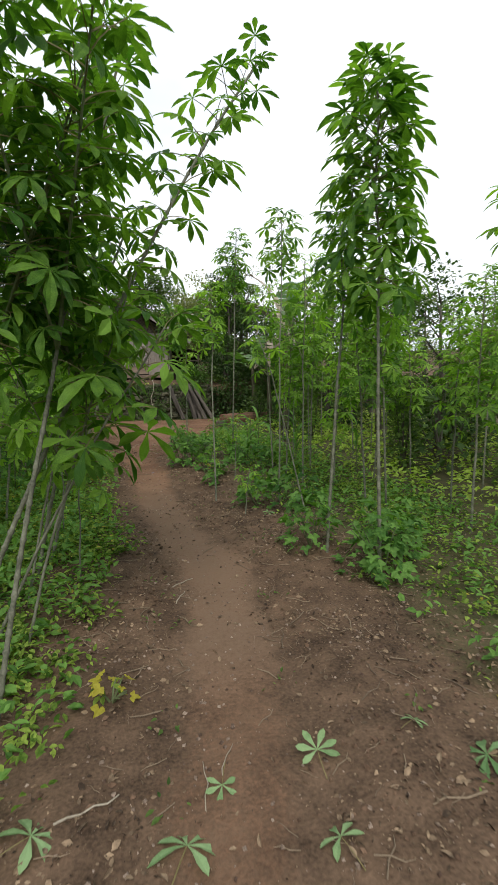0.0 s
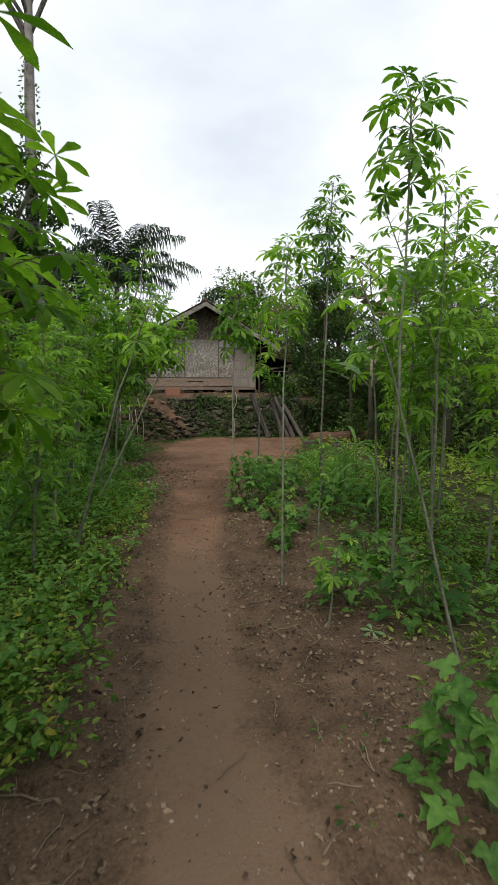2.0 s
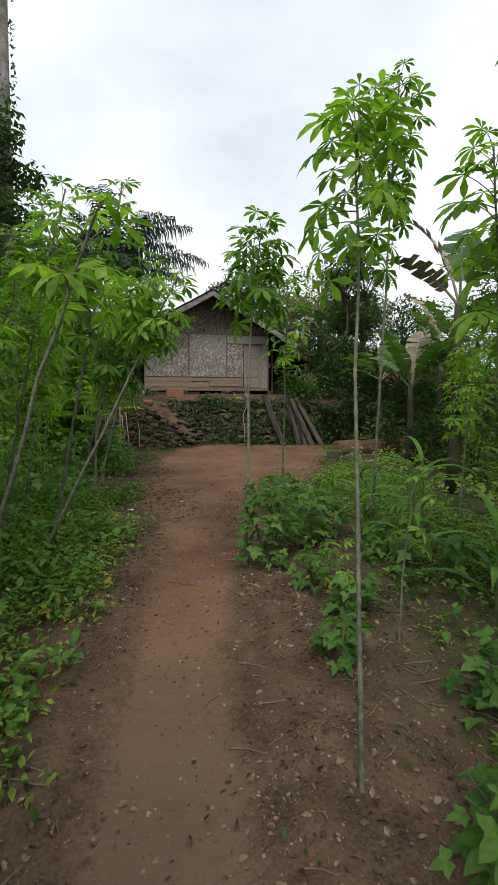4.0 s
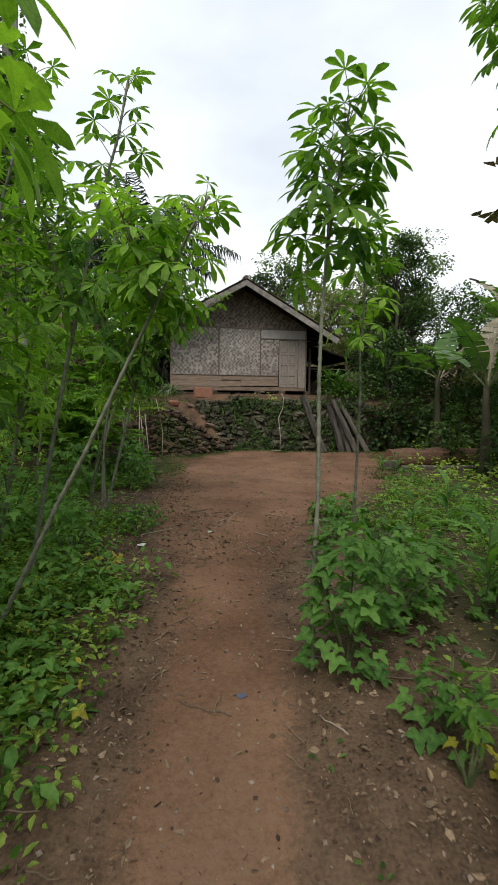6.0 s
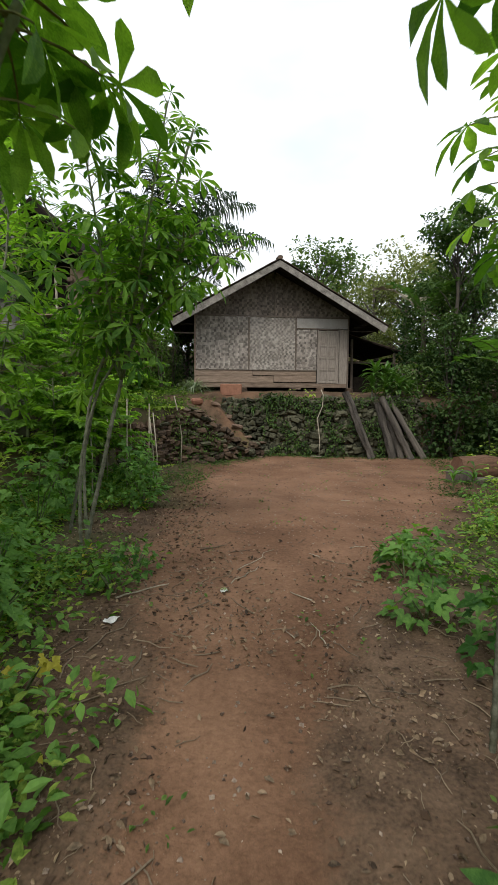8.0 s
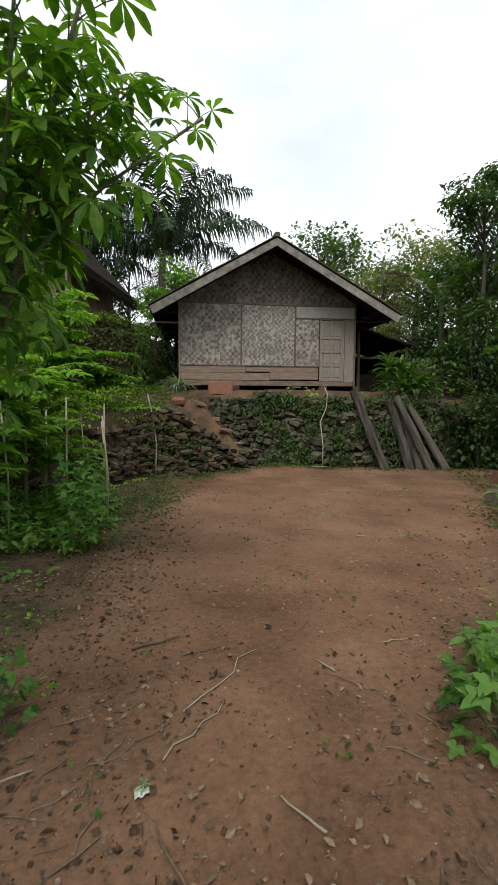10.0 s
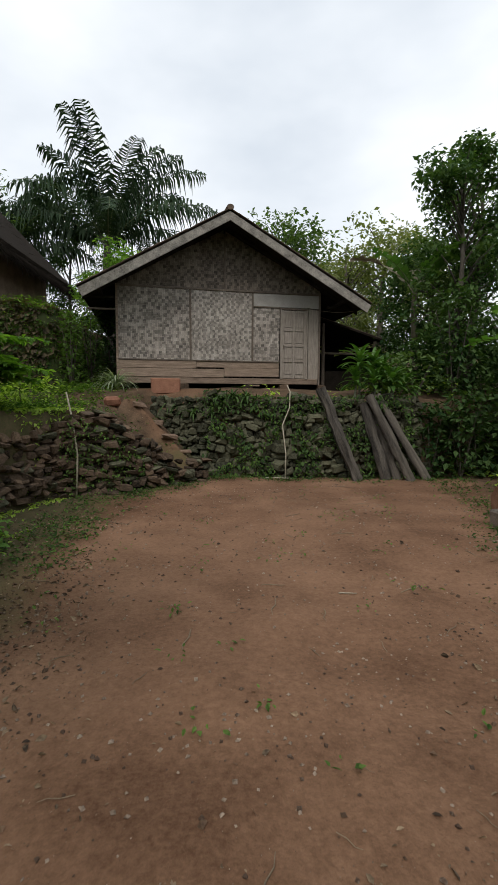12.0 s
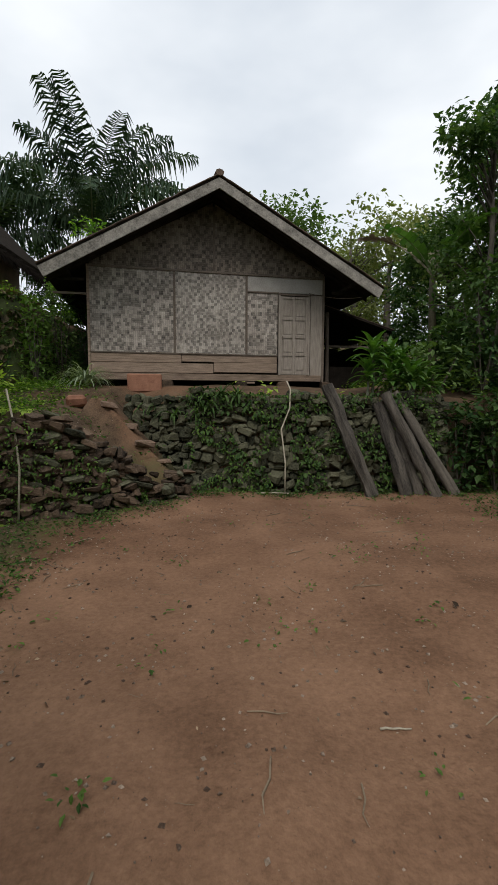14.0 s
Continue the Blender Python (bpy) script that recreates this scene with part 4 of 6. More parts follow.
# right of the path
NEAR = (
    # x, y, height, lean, leaves, start, size, radius, shade, forks
    (2.66, 4.05, 5.2, (0.16, 0.55), 120, 0.56, 0.28, 0.021, "a", 1),
    (2.42, 4.80, 4.4, (0.44, 0.3), 60, 0.62, 0.20, 0.020, "a", 2),
    (2.57, 5.64, 2.7, (-0.55, 0.5), 4, 0.9, 0.20, 0.012, "b", 1),
    (2.80, 7.40, 4.7, (0.10, 0.1), 30, 0.85, 0.23, 0.016, "a", 1),
    (1.80, 7.93, 3.9, (0.25, 1.2), 50, 0.72, 0.19, 0.015, "b", 1),
    (3.10, 11.6, 5.6, (0.17, 0.0), 90, 0.72, 0.20, 0.020, "a", 2),
    (1.42, 10.86, 3.6, (0.12, 0.42), 60, 0.78, 0.20, 0.019, "a", 2),
    (2.03, 12.3, 3.5, (0.06, 0.1), 34, 0.66, 0.19, 0.017, "b", 1),
    (3.35, 3.0, 3.9, (0.15, -0.3), 60, 0.6, 0.20, 0.022, "b", 2),
    (-0.7, 3.9, 2.9, (0.95, -0.15), 34, 0.45, 0.24, 0.013, "b", 2),
    (-0.8, 4.6, 2.7, (0.75, -0.1), 26, 0.5, 0.23, 0.012, "b", 2),
    (-0.75, 2.95, 4.5, (1.0, 0.9), 120, 0.5, 0.22, 0.019, "a", 3),
    (-1.15, 3.6, 4.8, (2.55, 0.6), 200, 0.42, 0.23, 0.022, "a", 4),
    (-1.35, 2.9, 4.4, (1.4, 1.2), 100, 0.42, 0.21, 0.019, "a", 3),
    (-0.8, 5.3, 3.5, (1.05, -0.5), 80, 0.45, 0.22, 0.022, "b", 2),
    (-0.95, 3.9, 2.5, (1.4, -0.4), 34, 0.6, 0.28, 0.013, "a", 2),
    (-0.7, 5.6, 2.95, (0.95, -0.25), 46, 0.6, 0.22, 0.018, "b", 2),
    (-1.35, 15.6, 3.65, (1.55, -0.3, 3.2), 36, 0.80, 0.23, 0.020, "a", 2),
    (-1.3, 15.3, 3.4, (1.9, -0.1, 3.2), 36, 0.82, 0.23, 0.020, "a", 2),
    (-0.65, 8.95, 3.1, (1.0, 0.0), 14, 0.8, 0.22, 0.02, "b", 1),
    (-0.92, 11.2, 3.2, (1.62, 0.0, 1.0), 60, 0.74, 0.20, 0.020, "b", 3),
    (-1.05, 12.1, 4.6, (1.0, 0.1), 110, 0.50, 0.21, 0.022, "a", 3),
    (-1.75, 16.0, 4.0, (1.1, -0.2), 130, 0.42, 0.22, 0.022, "b", 3),
    (-1.25, 15.3, 4.5, (1.35, -0.2), 190, 0.42, 0.22, 0.026, "a", 4),
    (3.55, 8.1, 4.3, (0.1, 0.2), 56, 0.56, 0.22, 0.018, "b", 2),
    (3.35, 9.2, 3.9, (-0.1, 0.3), 44, 0.58, 0.22, 0.016, "b", 1),
    (4.25, 9.3, 4.6, (0.15, 0.1), 60, 0.5, 0.22, 0.018, "b", 2),
    (4.15, 6.2, 4.2, (-0.1, 0.3), 60, 0.5, 0.22, 0.018, "b", 2),
    (4.95, 10.9, 4.5, (0.0, 0.2), 60, 0.5, 0.22, 0.018, "a", 2),
)
for i, (x, y, h, lean, n, s, size, r, shade, forks) in enumerate(NEAR):
    cassava(x, y, h, lean, n, s, size, r, True, shade, i, forks)
FAR = (
    (3.6, 9.1, 3.4, (0.2, 0.1), 50, "b"), (3.9, 6.4, 3.7, (-0.2, 0.2), 60, "a"), (4.4, 10.6, 3.8, (0.1, 0.3), 55, "a"),
    (4.6, 4.9, 3.4, (0.2, 0.2), 60, "b"), (5.1, 8.1, 3.6, (0.1, -0.2), 60, "a"), (5.0, 12.9, 3.0, (0.2, 0.1), 42, "a"),
    (5.9, 10.3, 3.6, (-0.2, 0.2), 60, "b"), (6.4, 6.6, 3.9, (0.1, 0.1), 70, "a"), (6.6, 13.6, 3.3, (0.1, 0.2), 50, "a"),
    (5.6, 3.4, 3.8, (0.0, 0.1), 64, "a"), (7.6, 9.2, 3.8, (0.2, 0.0), 70, "a"), (4.1, 7.9, 2.4, (0.1, 0.0), 26, "b"),
    (5.2, 6.0, 3.0, (0.1, 0.1), 50, "b"), (6.2, 8.4, 3.2, (0.0, 0.2), 54, "b"), (7.2, 11.6, 3.4, (0.1, 0.1), 60, "a"), (5.8, 14.6, 2.8, (0.1, 0.0), 44, "b"), (7.4, 5.2, 3.4, (0.0, 0.1), 60, "b"), (8.3, 7.6, 3.8, (0.1, 0.1), 70, "a"), (8.6, 13.0, 3.6, (0.1, 0.1), 70, "a"), (6.9, 16.2, 2.8, (0.0, 0.1), 44, "b"),
    (-1.5, 7.4, 3.0, (0.5, -0.2), 60, "b"), (-0.95, 8.4, 2.7, (0.3, -0.1), 44, "b"), (-1.9, 8.9, 3.3, (0.4, 0.2), 70, "a"), (-1.1, 9.6, 2.9, (0.2, 0.3), 56, "b"),
    (-2.3, 6.3, 3.4, (0.5, 0.1), 70, "a"), (-1.7, 10.5, 3.4, (0.5, 0.1), 64, "a"), (-2.4, 10.0, 3.7, (0.2, 0.2), 70, "b"), (-1.5, 11.5, 4.2, (0.9, 0.0), 70, "a"),
    (-2.2, 12.2, 4.0, (0.7, 0.1), 80, "a"), (-1.9, 13.2, 4.2, (0.8, 0.3), 80, "b"), (-2.7, 13.9, 4.0, (0.6, 0.3), 76, "a"), (-2.2, 14.8, 4.2, (0.6, 0.0), 70, "b"),
    (-3.0, 4.6, 3.8, (0.6, 0.3), 80, "a"), (-3.2, 7.8, 3.6, (0.3, 0.3), 80, "a"), (-3.6, 11.4, 3.9, (0.4, 0.2), 80, "a"), (-2.1, 4.4, 4.2, (0.7, 0.3), 90, "a"), (-3.4, 15.6, 3.6, (0.5, 0.2), 70, "b"),
)
for i, (x, y, h, lean, n, shade) in enumerate(FAR):
    cassava(x, y, h, lean, int(n * 1.5), 0.34 if x < 0 else 0.45, 0.20, 0.018, False, shade, 100 + i, 2 if n > 45 else 1, "slender cassava plant among the weeds beside the path")
for i, (x, y, h) in enumerate(((-0.35, 5.0, 1.5), (-0.62, 6.4, 1.7), (2.05, 6.95, 0.75), (2.1, 9.75, 0.5), (2.5, 9.2, 1.3), (-0.9, 7.2, 1.9))):
    cassava(x, y, h, (0.08, 0.05), 9, 0.6, 0.13, 0.010, True, "b", 200 + i, 1, "young cassava shoot with a few pale leaves")


def vine_leaf():
    """A broad heart-shaped bean leaf with two side lobes, cupped along its veins."""
    def reach(t):
        return 0.42 + 0.50 * math.exp(-(t / 0.30) ** 2) + 0.20 * math.exp(-((abs(t) - 1.40) / 0.30) ** 2) - 0.08 * math.exp(-((abs(t) - 0.85) / 0.25) ** 2) - 0.40 * math.exp(-((abs(t) - math.pi) / 0.35) ** 2)
    n = 22
    V = [(0.36, 0, 0.0)]
    for ring, f in ((0, 0.55), (1, 1.0)):
        for k in range(n):
            t = -math.pi + 2 * math.pi * k / n
            r = reach(t) * f
            x, y = 0.36 + r * math.cos(t) * 0.9, r * math.sin(t)
            V.append((x, y, 0.10 * abs(y) * f - 0.16 * (x - 0.3) ** 2 + (0.025 if k % 3 == 0 else -0.01) * f - 0.16 * max(0.0, abs(y) - 0.28)))
    F = [(0, 1 + k, 1 + (k + 1) % n) for k in range(n)]
    F += [(1 + k, 1 + n + k, 1 + n + (k + 1) % n, 1 + (k + 1) % n) for k in range(n)]
    return V, F


VINE_T = vine_leaf()
VINE_MESH = mesh_of("vine_leaf", *VINE_T, VINE, smooth=True)


def vine_bush(x, y, w, h, n, near, seed, leaf=0.13, label="leafy bean vine bush growing on bare soil", mat=VINE):
    rng = random.Random(seed)
    g = np.random.default_rng(seed)
    t = thing("vine_bush", pose(x, y, land(x, y) - 0.02), label, "bush", "bean bushes")
    stems = []
    for i in range(7):
        a = rng.uniform(0, 6.28)
        stems.append(tube([(0, 0, 0), (math.cos(a) * w * 0.2, math.sin(a) * w * 0.2, h * 0.45), (math.cos(a) * w * 0.42, math.sin(a) * w * 0.42, h * rng.uniform(0.6, 0.95))], (0.009, 0.007, 0.004), 5))
    part("stalk", mesh_of("stems", *merged(stems), CANE_GREEN), CANE_GREEN, t)
    az = g.uniform(0, 2 * math.pi, n)
    zz = g.random(n) ** 0.8
    rad = w * 0.5 * np.sqrt(g.random(n)) * (1.05 - 0.6 * zz) + 0.02
    P = np.stack([np.cos(az) * rad, np.sin(az) * rad * 0.9, 0.05 + h * zz * (1 - 0.25 * g.random(n))], -1)
    yaw, pit, ro, sz = az + g.normal(0, 0.5, n), g.uniform(-0.85, 0.15, n), g.normal(0, 0.35, n), leaf * g.uniform(0.55, 1.15, n)
    R = turned(yaw, pit, ro, sz)
    if near:
        for p, rot in zip(P, R):
            m = Matrix([list(r) for r in rot]).to_4x4()
            m.translation = p
            part("leaf", VINE_MESH, None, t, m=m)
    else:
        part("foliage", strewn("leaves", VINE_T, [0] * len(VINE_T[1]), P, R, mat), None, t)
    return t


for i, (x, y, w, h, n, near, leaf) in enumerate((
        (2.30, 5.0, 0.75, 0.75, 120, True, 0.13), (2.80, 4.2, 0.95, 0.7, 140, True, 0.13), (3.2, 4.7, 0.9, 0.6, 90, False, 0.14),
        (1.66, 10.85, 0.68, 1.0, 210, True, 0.115), (2.1, 11.35, 0.85, 0.8, 190, True, 0.115), (2.06, 10.2, 0.5, 0.38, 60, True, 0.11), (2.5, 11.9, 1.0, 0.7, 110, False, 0.14),
        (2.25, 9.6, 0.5, 0.36, 60, True, 0.12), (2.0, 9.05, 0.4, 0.3, 40, True, 0.12), (3.05, 10.9, 0.7, 0.5, 90, False, 0.12), (3.3, 11.6, 0.7, 0.45, 80, False, 0.12), (3.9, 12.6, 0.6, 0.4, 60, False, 0.12), (2.9, 8.4, 0.7, 0.5, 80, False, 0.13), (2.4, 7.4, 0.8, 0.5, 70, False, 0.14), (2.95, 7.0, 0.8, 0.7, 90, False, 0.14), (3.3, 10.2, 1.1, 0.6, 100, False, 0.14),
        (2.2, 14.5, 0.70, 0.36, 90, True, 0.12), (2.45, 15.0, 0.6, 0.35, 70, False, 0.12), (2.1, 13.55, 0.5, 0.3, 46, True, 0.13), (2.5, 13.0, 0.9, 0.5, 90, False, 0.13),
        (-1.15, 17.5, 0.7, 0.8, 150, True, 0.12), (-1.55, 18.2, 0.9, 1.0, 140, False, 0.14), (-0.40, 14.45, 0.5, 0.34, 60, False, 0.08), (-2.2, 17.0, 1.0, 1.1, 120, False, 0.14), (-1.8, 19.2, 0.9, 1.0, 120, False, 0.14),
        (-2.2, 16.0, 1.0, 1.2, 120, False, 0.15), (-1.7, 9.4, 1.3, 1.2, 150, False, 0.13), (-1.6, 10.6, 1.2, 1.3, 150, False, 0.13), (-1.9, 11.8, 1.3, 1.3, 160, False, 0.13), (-2.0, 13.0, 1.3, 1.4, 160, False, 0.13), (-2.3, 14.3, 1.3, 1.4, 160, False, 0.13), (-1.8, 7.6, 1.2, 1.0, 140, False, 0.13), (-1.7, 5.6, 1.2, 0.9, 130, False, 0.13), (-0.95, 12.9, 0.7, 0.8, 90, False, 0.12), (-1.5, 13.9, 0.8, 0.8, 90, False, 0.12), (-0.45, 14.0, 0.4, 0.3, 40, False, 0.10))):
    vine_bush(x, y, w, h, n, near, 300 + i, leaf)


for i, (x, y, w, h, n) in enumerate(((-0.06, 2.9, 0.26, 0.16, 12), (-0.12, 10.35, 0.35, 0.2, 14), (-0.25, 9.7, 0.3, 0.2, 10), (2.0, 9.85, 0.2, 0.25, 5), (-0.5, 12.6, 0.4, 0.25, 12))):
    vine_bush(x, y, w, h, n, False, 360 + i, 0.085, "small yellowing seedling with wilted leaves beside the path", YELLOW)


# low weeds, litter and stones on the ground, none of them countable
def spread(n, seed, weight, x0=-6.0, x1=8.5, y0=0.8, y1=24.5):
    g = np.random.default_rng(seed)
    out = []
    while len(out) < n:
        x, y = g.uniform(x0, x1), g.uniform(y0, y1)
        # clumping
        w = weight(x, y) * (0.35 + 1.3 * max(0.0, noise.noise((x * 1.3, y * 1.3, 0.5 * seed)) + 0.25))
        if g.random() < w:
            out.append((x, y))
    return np.array(out), g


def weed_cover(x, y):
    if y < 15.5:
        d = to_path(x, y)
        left = x < PATH_X(y)
        if left:
            bare = 0.07 if 14.9 < y < 17.2 and x > -1.9 else 1.0
            return bare * (0.75 * smooth(0.8, 2.2, d) if y < 5.5 else smooth(0.55, 1.45, d) if y < 12.5 else smooth(1.0, 2.6, d)) if y > 3 else 0.5 * smooth(0.7, 2.0, d)
        return smooth(1.2, 3.2, d) * (0.36 if y > 5.2 else 0.25) * (0.45 if 7.8 < y < 10.4 and x < 3.4 else 1.0)
    return smooth(0.05, 1.1, -in_poly(x, y, YARD)) * ((0.07 if y < 17.2 and x > -1.9 else 0.9) if x < 0 else 0.35)


def PATH_X(y):
    for (ax, ay), (bx, by) in zip(PATH, PATH[1:]):
        if ay <= y <= by:
            return ax + (bx - ax) * (y - ay) / (by - ay)
    return 0.8


def weeds(name, clumps, per, seed, mat, size, height, cover, label, far=False, **area):
    C, g = spread(clumps, seed, cover, **area)
    hgt = height * g.uniform(0.3, 1.0, clumps)
    P, yaw, pit, sz = [], [], [], []
    for (x, y), h in zip(C, hgt):
        z = land(x, y)
        for k in range(per):
            a = g.uniform(0, 6.283)
            q = g.random()
            rad = (0.02 + 0.10 * g.random()) * (0.5 + q)
            P.append((x + math.cos(a) * rad, y + math.sin(a) * rad, z + 0.01 + h * q))
            yaw.append(a + g.normal(0, 0.4))
            pit.append(g.normal(0.0, 0.4))
            sz.append(size * g.uniform(0.5, 1.25))
    n = len(P)
    t = kite() if far else leaf_card()
    me = strewn(name, t, [0] * len(t[1]), np.array(P), turned(np.array(yaw), np.array(pit), g.normal(0, 0.3, n), np.array(sz)), mat)
    return tagged(new(name, me), label, "weeds", kind="stuff")


STRIP = dict(x0=-3.4, x1=5.2, y0=1.2, y1=20.0)
weeds("low_weeds", 8000, 10, 41, HERB, 0.066, 0.22, weed_cover, "low green weeds covering the soil beside the path", **STRIP)
weeds("broad_weeds", 2300, 10, 42, VINE, 0.10, 0.42, weed_cover, "broad-leaved green weeds among the cassava canes", **STRIP)
weeds("far_weeds", 6500, 9, 45, HERB, 0.15, 0.55, lambda x, y: 0.0 if -3.4 < x < 5.2 and y < 20 or -3.0 < x < 1.2 and y > 19 else weed_cover(x, y), "tangle of green weeds further from the path", True, x0=-14.0, x1=14.0, y0=0.0, y1=25.5)
weeds("bank_weeds", 3600, 10, 46, HERB, 0.085, 0.20, lambda x, y: 0.9 if land(x, y) > 0.25 and (x < -1.2 or y > 26.5) and not (-2.3 < x < 4.5 and y > 26.3) and not (-1.7 < x < 1.0 and y > 20.5) else 0.0, "green creepers and weeds covering the bank", True, x0=-9.0, x1=6.5, y0=14.0, y1=29.5)
weeds("yard_edge_weeds", 950, 8, 47, WALLGREEN, 0.05, 0.07, lambda x, y: 0.7 * smooth(0.9, 0.1, abs(in_poly(x, y, YARD))) if y > 18.5 and (x < 0.6 or y > 23.4 or x > 4.0) else 0.0, "small green weeds along the yard's edge", x0=-2.2, x1=6.4, y0=18.0, y1=24.5)
weeds("stair_weeds", 130, 8, 48, WALLGREEN, 0.07, 0.14, lambda x, y: 0.6 if land(x, y) > 0.1 else 0.0, "sparse dark weeds on the earth above the rubble wall", x0=-3.0, x1=0.2, y0=21.0, y1=26.2)
weeds("yellowing_weeds", 260, 6, 43, YELLOW, 0.06, 0.2, weed_cover, "yellowing leaves among the low weeds", **STRIP)
weeds("path_seedlings", 150, 7, 44, WALLGREEN, 0.042, 0.07, lambda x, y: 0.5 if 0.3 < to_path(x, y) < 1.4 or y > 15 else 0.0, "tiny green seedlings on bare soil", x0=-1.5, x1=5.0)


def litter():
    n = 30000
    C, g = spread(n, 51, lambda x, y: (0.15 + 0.85 * smooth(0.2, 0.6, to_path(x, y))) * (1.0 if to_path(x, y) < 2.2 else 0.25) if y < 13 else 0.015 + (1.0 if x < 1 else 0.5) * smooth(1.0, -0.3, in_poly(x, y, YARD)) + (0.55 * smooth(0.6, -0.4, x) if y < 19 else 0.0), x0=-1.6, x1=4.0, y1=21.0)
    P = np.array([(x, y, land(x, y) + 0.006) for x, y in C])
    t = leaf_card()
    me = strewn("leaf_litter", t, [0] * len(t[1]), P, turned(g.uniform(0, 6.28, n), g.normal(0.05, 0.35, n), g.normal(0, 0.9, n), 0.012 + 0.052 * g.random(n) ** 3), LITTER)
    tagged(new("leaf_litter", me), "dry brown leaf scraps strewn over the path edges", "leaf litter", kind="stuff")
    n = 34000
    C, g = spread(n, 52, lambda x, y: 0.5 if y < 15 else 0.4, x0=-2.0, x1=5.8)
    P = np.array([(x, y, land(x, y) + 0.002) for x, y in C])
    r = random.Random(1)
    oct_v = [(0.5, 0, 0), (-0.5, 0.05, 0), (0, 0.42, 0.02), (0.05, -0.45, 0), (0, 0, 0.34), (0.03, 0.02, -0.3)]
    oct_f = [(0, 2, 4), (2, 1, 4), (1, 3, 4), (3, 0, 4), (2, 0, 5), (1, 2, 5), (3, 1, 5), (0, 3, 5)]
    me = strewn("pebbles", (oct_v, oct_f), [0] * 8, P, turned(g.uniform(0, 6.28, n), g.normal(0, 0.3, n), g.normal(0, 0.3, n), 0.005 + 0.035 * g.random(n) ** 4), PEBBLE)
    tagged(new("pebbles", me), "small earthy pebbles and clods on the trodden soil", "pebbles", kind="stuff")
    n = 7000
    C, g = spread(n, 54, lambda x, y: 0.9 * smooth(1.1, 0.0, in_poly(x, y, YARD)) * (1.0 if x < 0.8 else 0.3) if y > 13.5 else 0.7 * smooth(0.25, 0.7, to_path(x, y)) * (1 - smooth(1.6, 2.6, to_path(x, y))), x0=-1.8, x1=5.0, y1=24.3)
    P = np.array([(x, y, land(x, y) + 0.004) for x, y in C])
    me = strewn("clods", (oct_v, oct_f), [0] * 8, P, turned(g.uniform(0, 6.28, n), g.normal(0, 0.3, n), g.normal(0, 0.3, n), 0.010 + 0.05 * g.random(n) ** 3), CLOD)
    tagged(new("clods", me), "dark crumbly earth clods along the edge of the yard", "clods", kind="stuff")
    n = 1900
    C, g = spread(n, 53, lambda x, y: smooth(0.1, 0.5, to_path(x, y)) if y < 15 else 0.12, x0=-2.0, x1=4.5)
    P = np.array([(x, y, land(x, y) + 0.008) for x, y in C])
    tv, tf = tube(((-0.5, 0, 0), (-0.1, 0.05, 0.01), (0.25, -0.02, 0.0), (0.5, 0.06, 0.01)), (0.018, 0.02, 0.017, 0.01), 4)
    me = strewn("small_twigs", ([tuple(v) for v in tv], tf), [0] * len(tf), P, turned(g.uniform(0, 6.28, n), g.normal(0, 0.05, n), g.normal(0, 0.3, n), 0.08 + 0.22 * g.random(n) ** 2), TWIG)
    tagged(new("small_twigs", me), "small dry twigs scattered on the soil", "twigs", kind="stuff")


litter()


def tree(name, x, y, height, crown, leaf_mat, label, seed, clumps=26, per=170, leaf=0.16, trunk_r=0.16, bark=BARK, crown_at=0.62, squash=1.0, lean=(0, 0), z=None):
    """Tapered trunk, limbs to each clump of leaves, uneven crown with gaps."""
    rng = random.Random(seed)
    g = np.random.default_rng(seed)
    t = thing(name, pose(x, y, (land(x, y) if z is None else z) - 0.1), label, "tree", "trees round the house")
    pts = [Vector((lean[0] * q + 0.12 * math.sin(5 * q + seed), lean[1] * q + 0.1 * math.cos(4 * q + seed), height * 0.88 * q)) for q in [i / 8 for i in range(9)]]
    limbs, P = [tube(pts, [trunk_r * (1.25 - 1.05 * i / 8) for i in range(9)], 10)], []
    for c in range(clumps):
        a, e = rng.uniform(0, 6.28), rng.uniform(-0.75, 1.0)
        rr = crown * (0.45 + 0.6 * rng.random())
        centre = Vector((lean[0] * crown_at + math.cos(a) * rr * math.sqrt(max(0.05, 1 - e * e * 0.8)), lean[1] * crown_at + math.sin(a) * rr * math.sqrt(max(0.05, 1 - e * e * 0.8)), height * crown_at + e * height * (1 - crown_at) * squash))
        root = along(pts, min(0.97, max(0.3, centre.z / (height * 0.88) - 0.18)))
        mid = root.lerp(centre, 0.55) + Vector((0, 0, 0.15))
        limbs.append(tube((root, mid, centre), (trunk_r * 0.3, trunk_r * 0.17, 0.012), 5))
        spreadc = crown * rng.uniform(0.30, 0.48)
        k = int(per * rng.uniform(0.6, 1.3))
        q = g.normal(0, 1, (k, 3))
        q *= (g.random(k) ** 0.4 / (np.linalg.norm(q, axis=1) + 1e-6))[:, None] * spreadc
        q[:, 2] *= 0.62
        P.append(q + np.array(centre))
    part("trunk", mesh_of("trunk", *merged(limbs), bark, smooth=True), bark, t)
    P = np.concatenate(P)
    n = len(P)
    T = kite()
    part("crown", strewn("crown", T, [0] * len(T[1]), P, turned(g.uniform(0, 6.28, n), g.normal(-0.25, 0.5, n), g.normal(0, 0.5, n), leaf * g.uniform(0.6, 1.3, n)), leaf_mat), None, t)
    return t


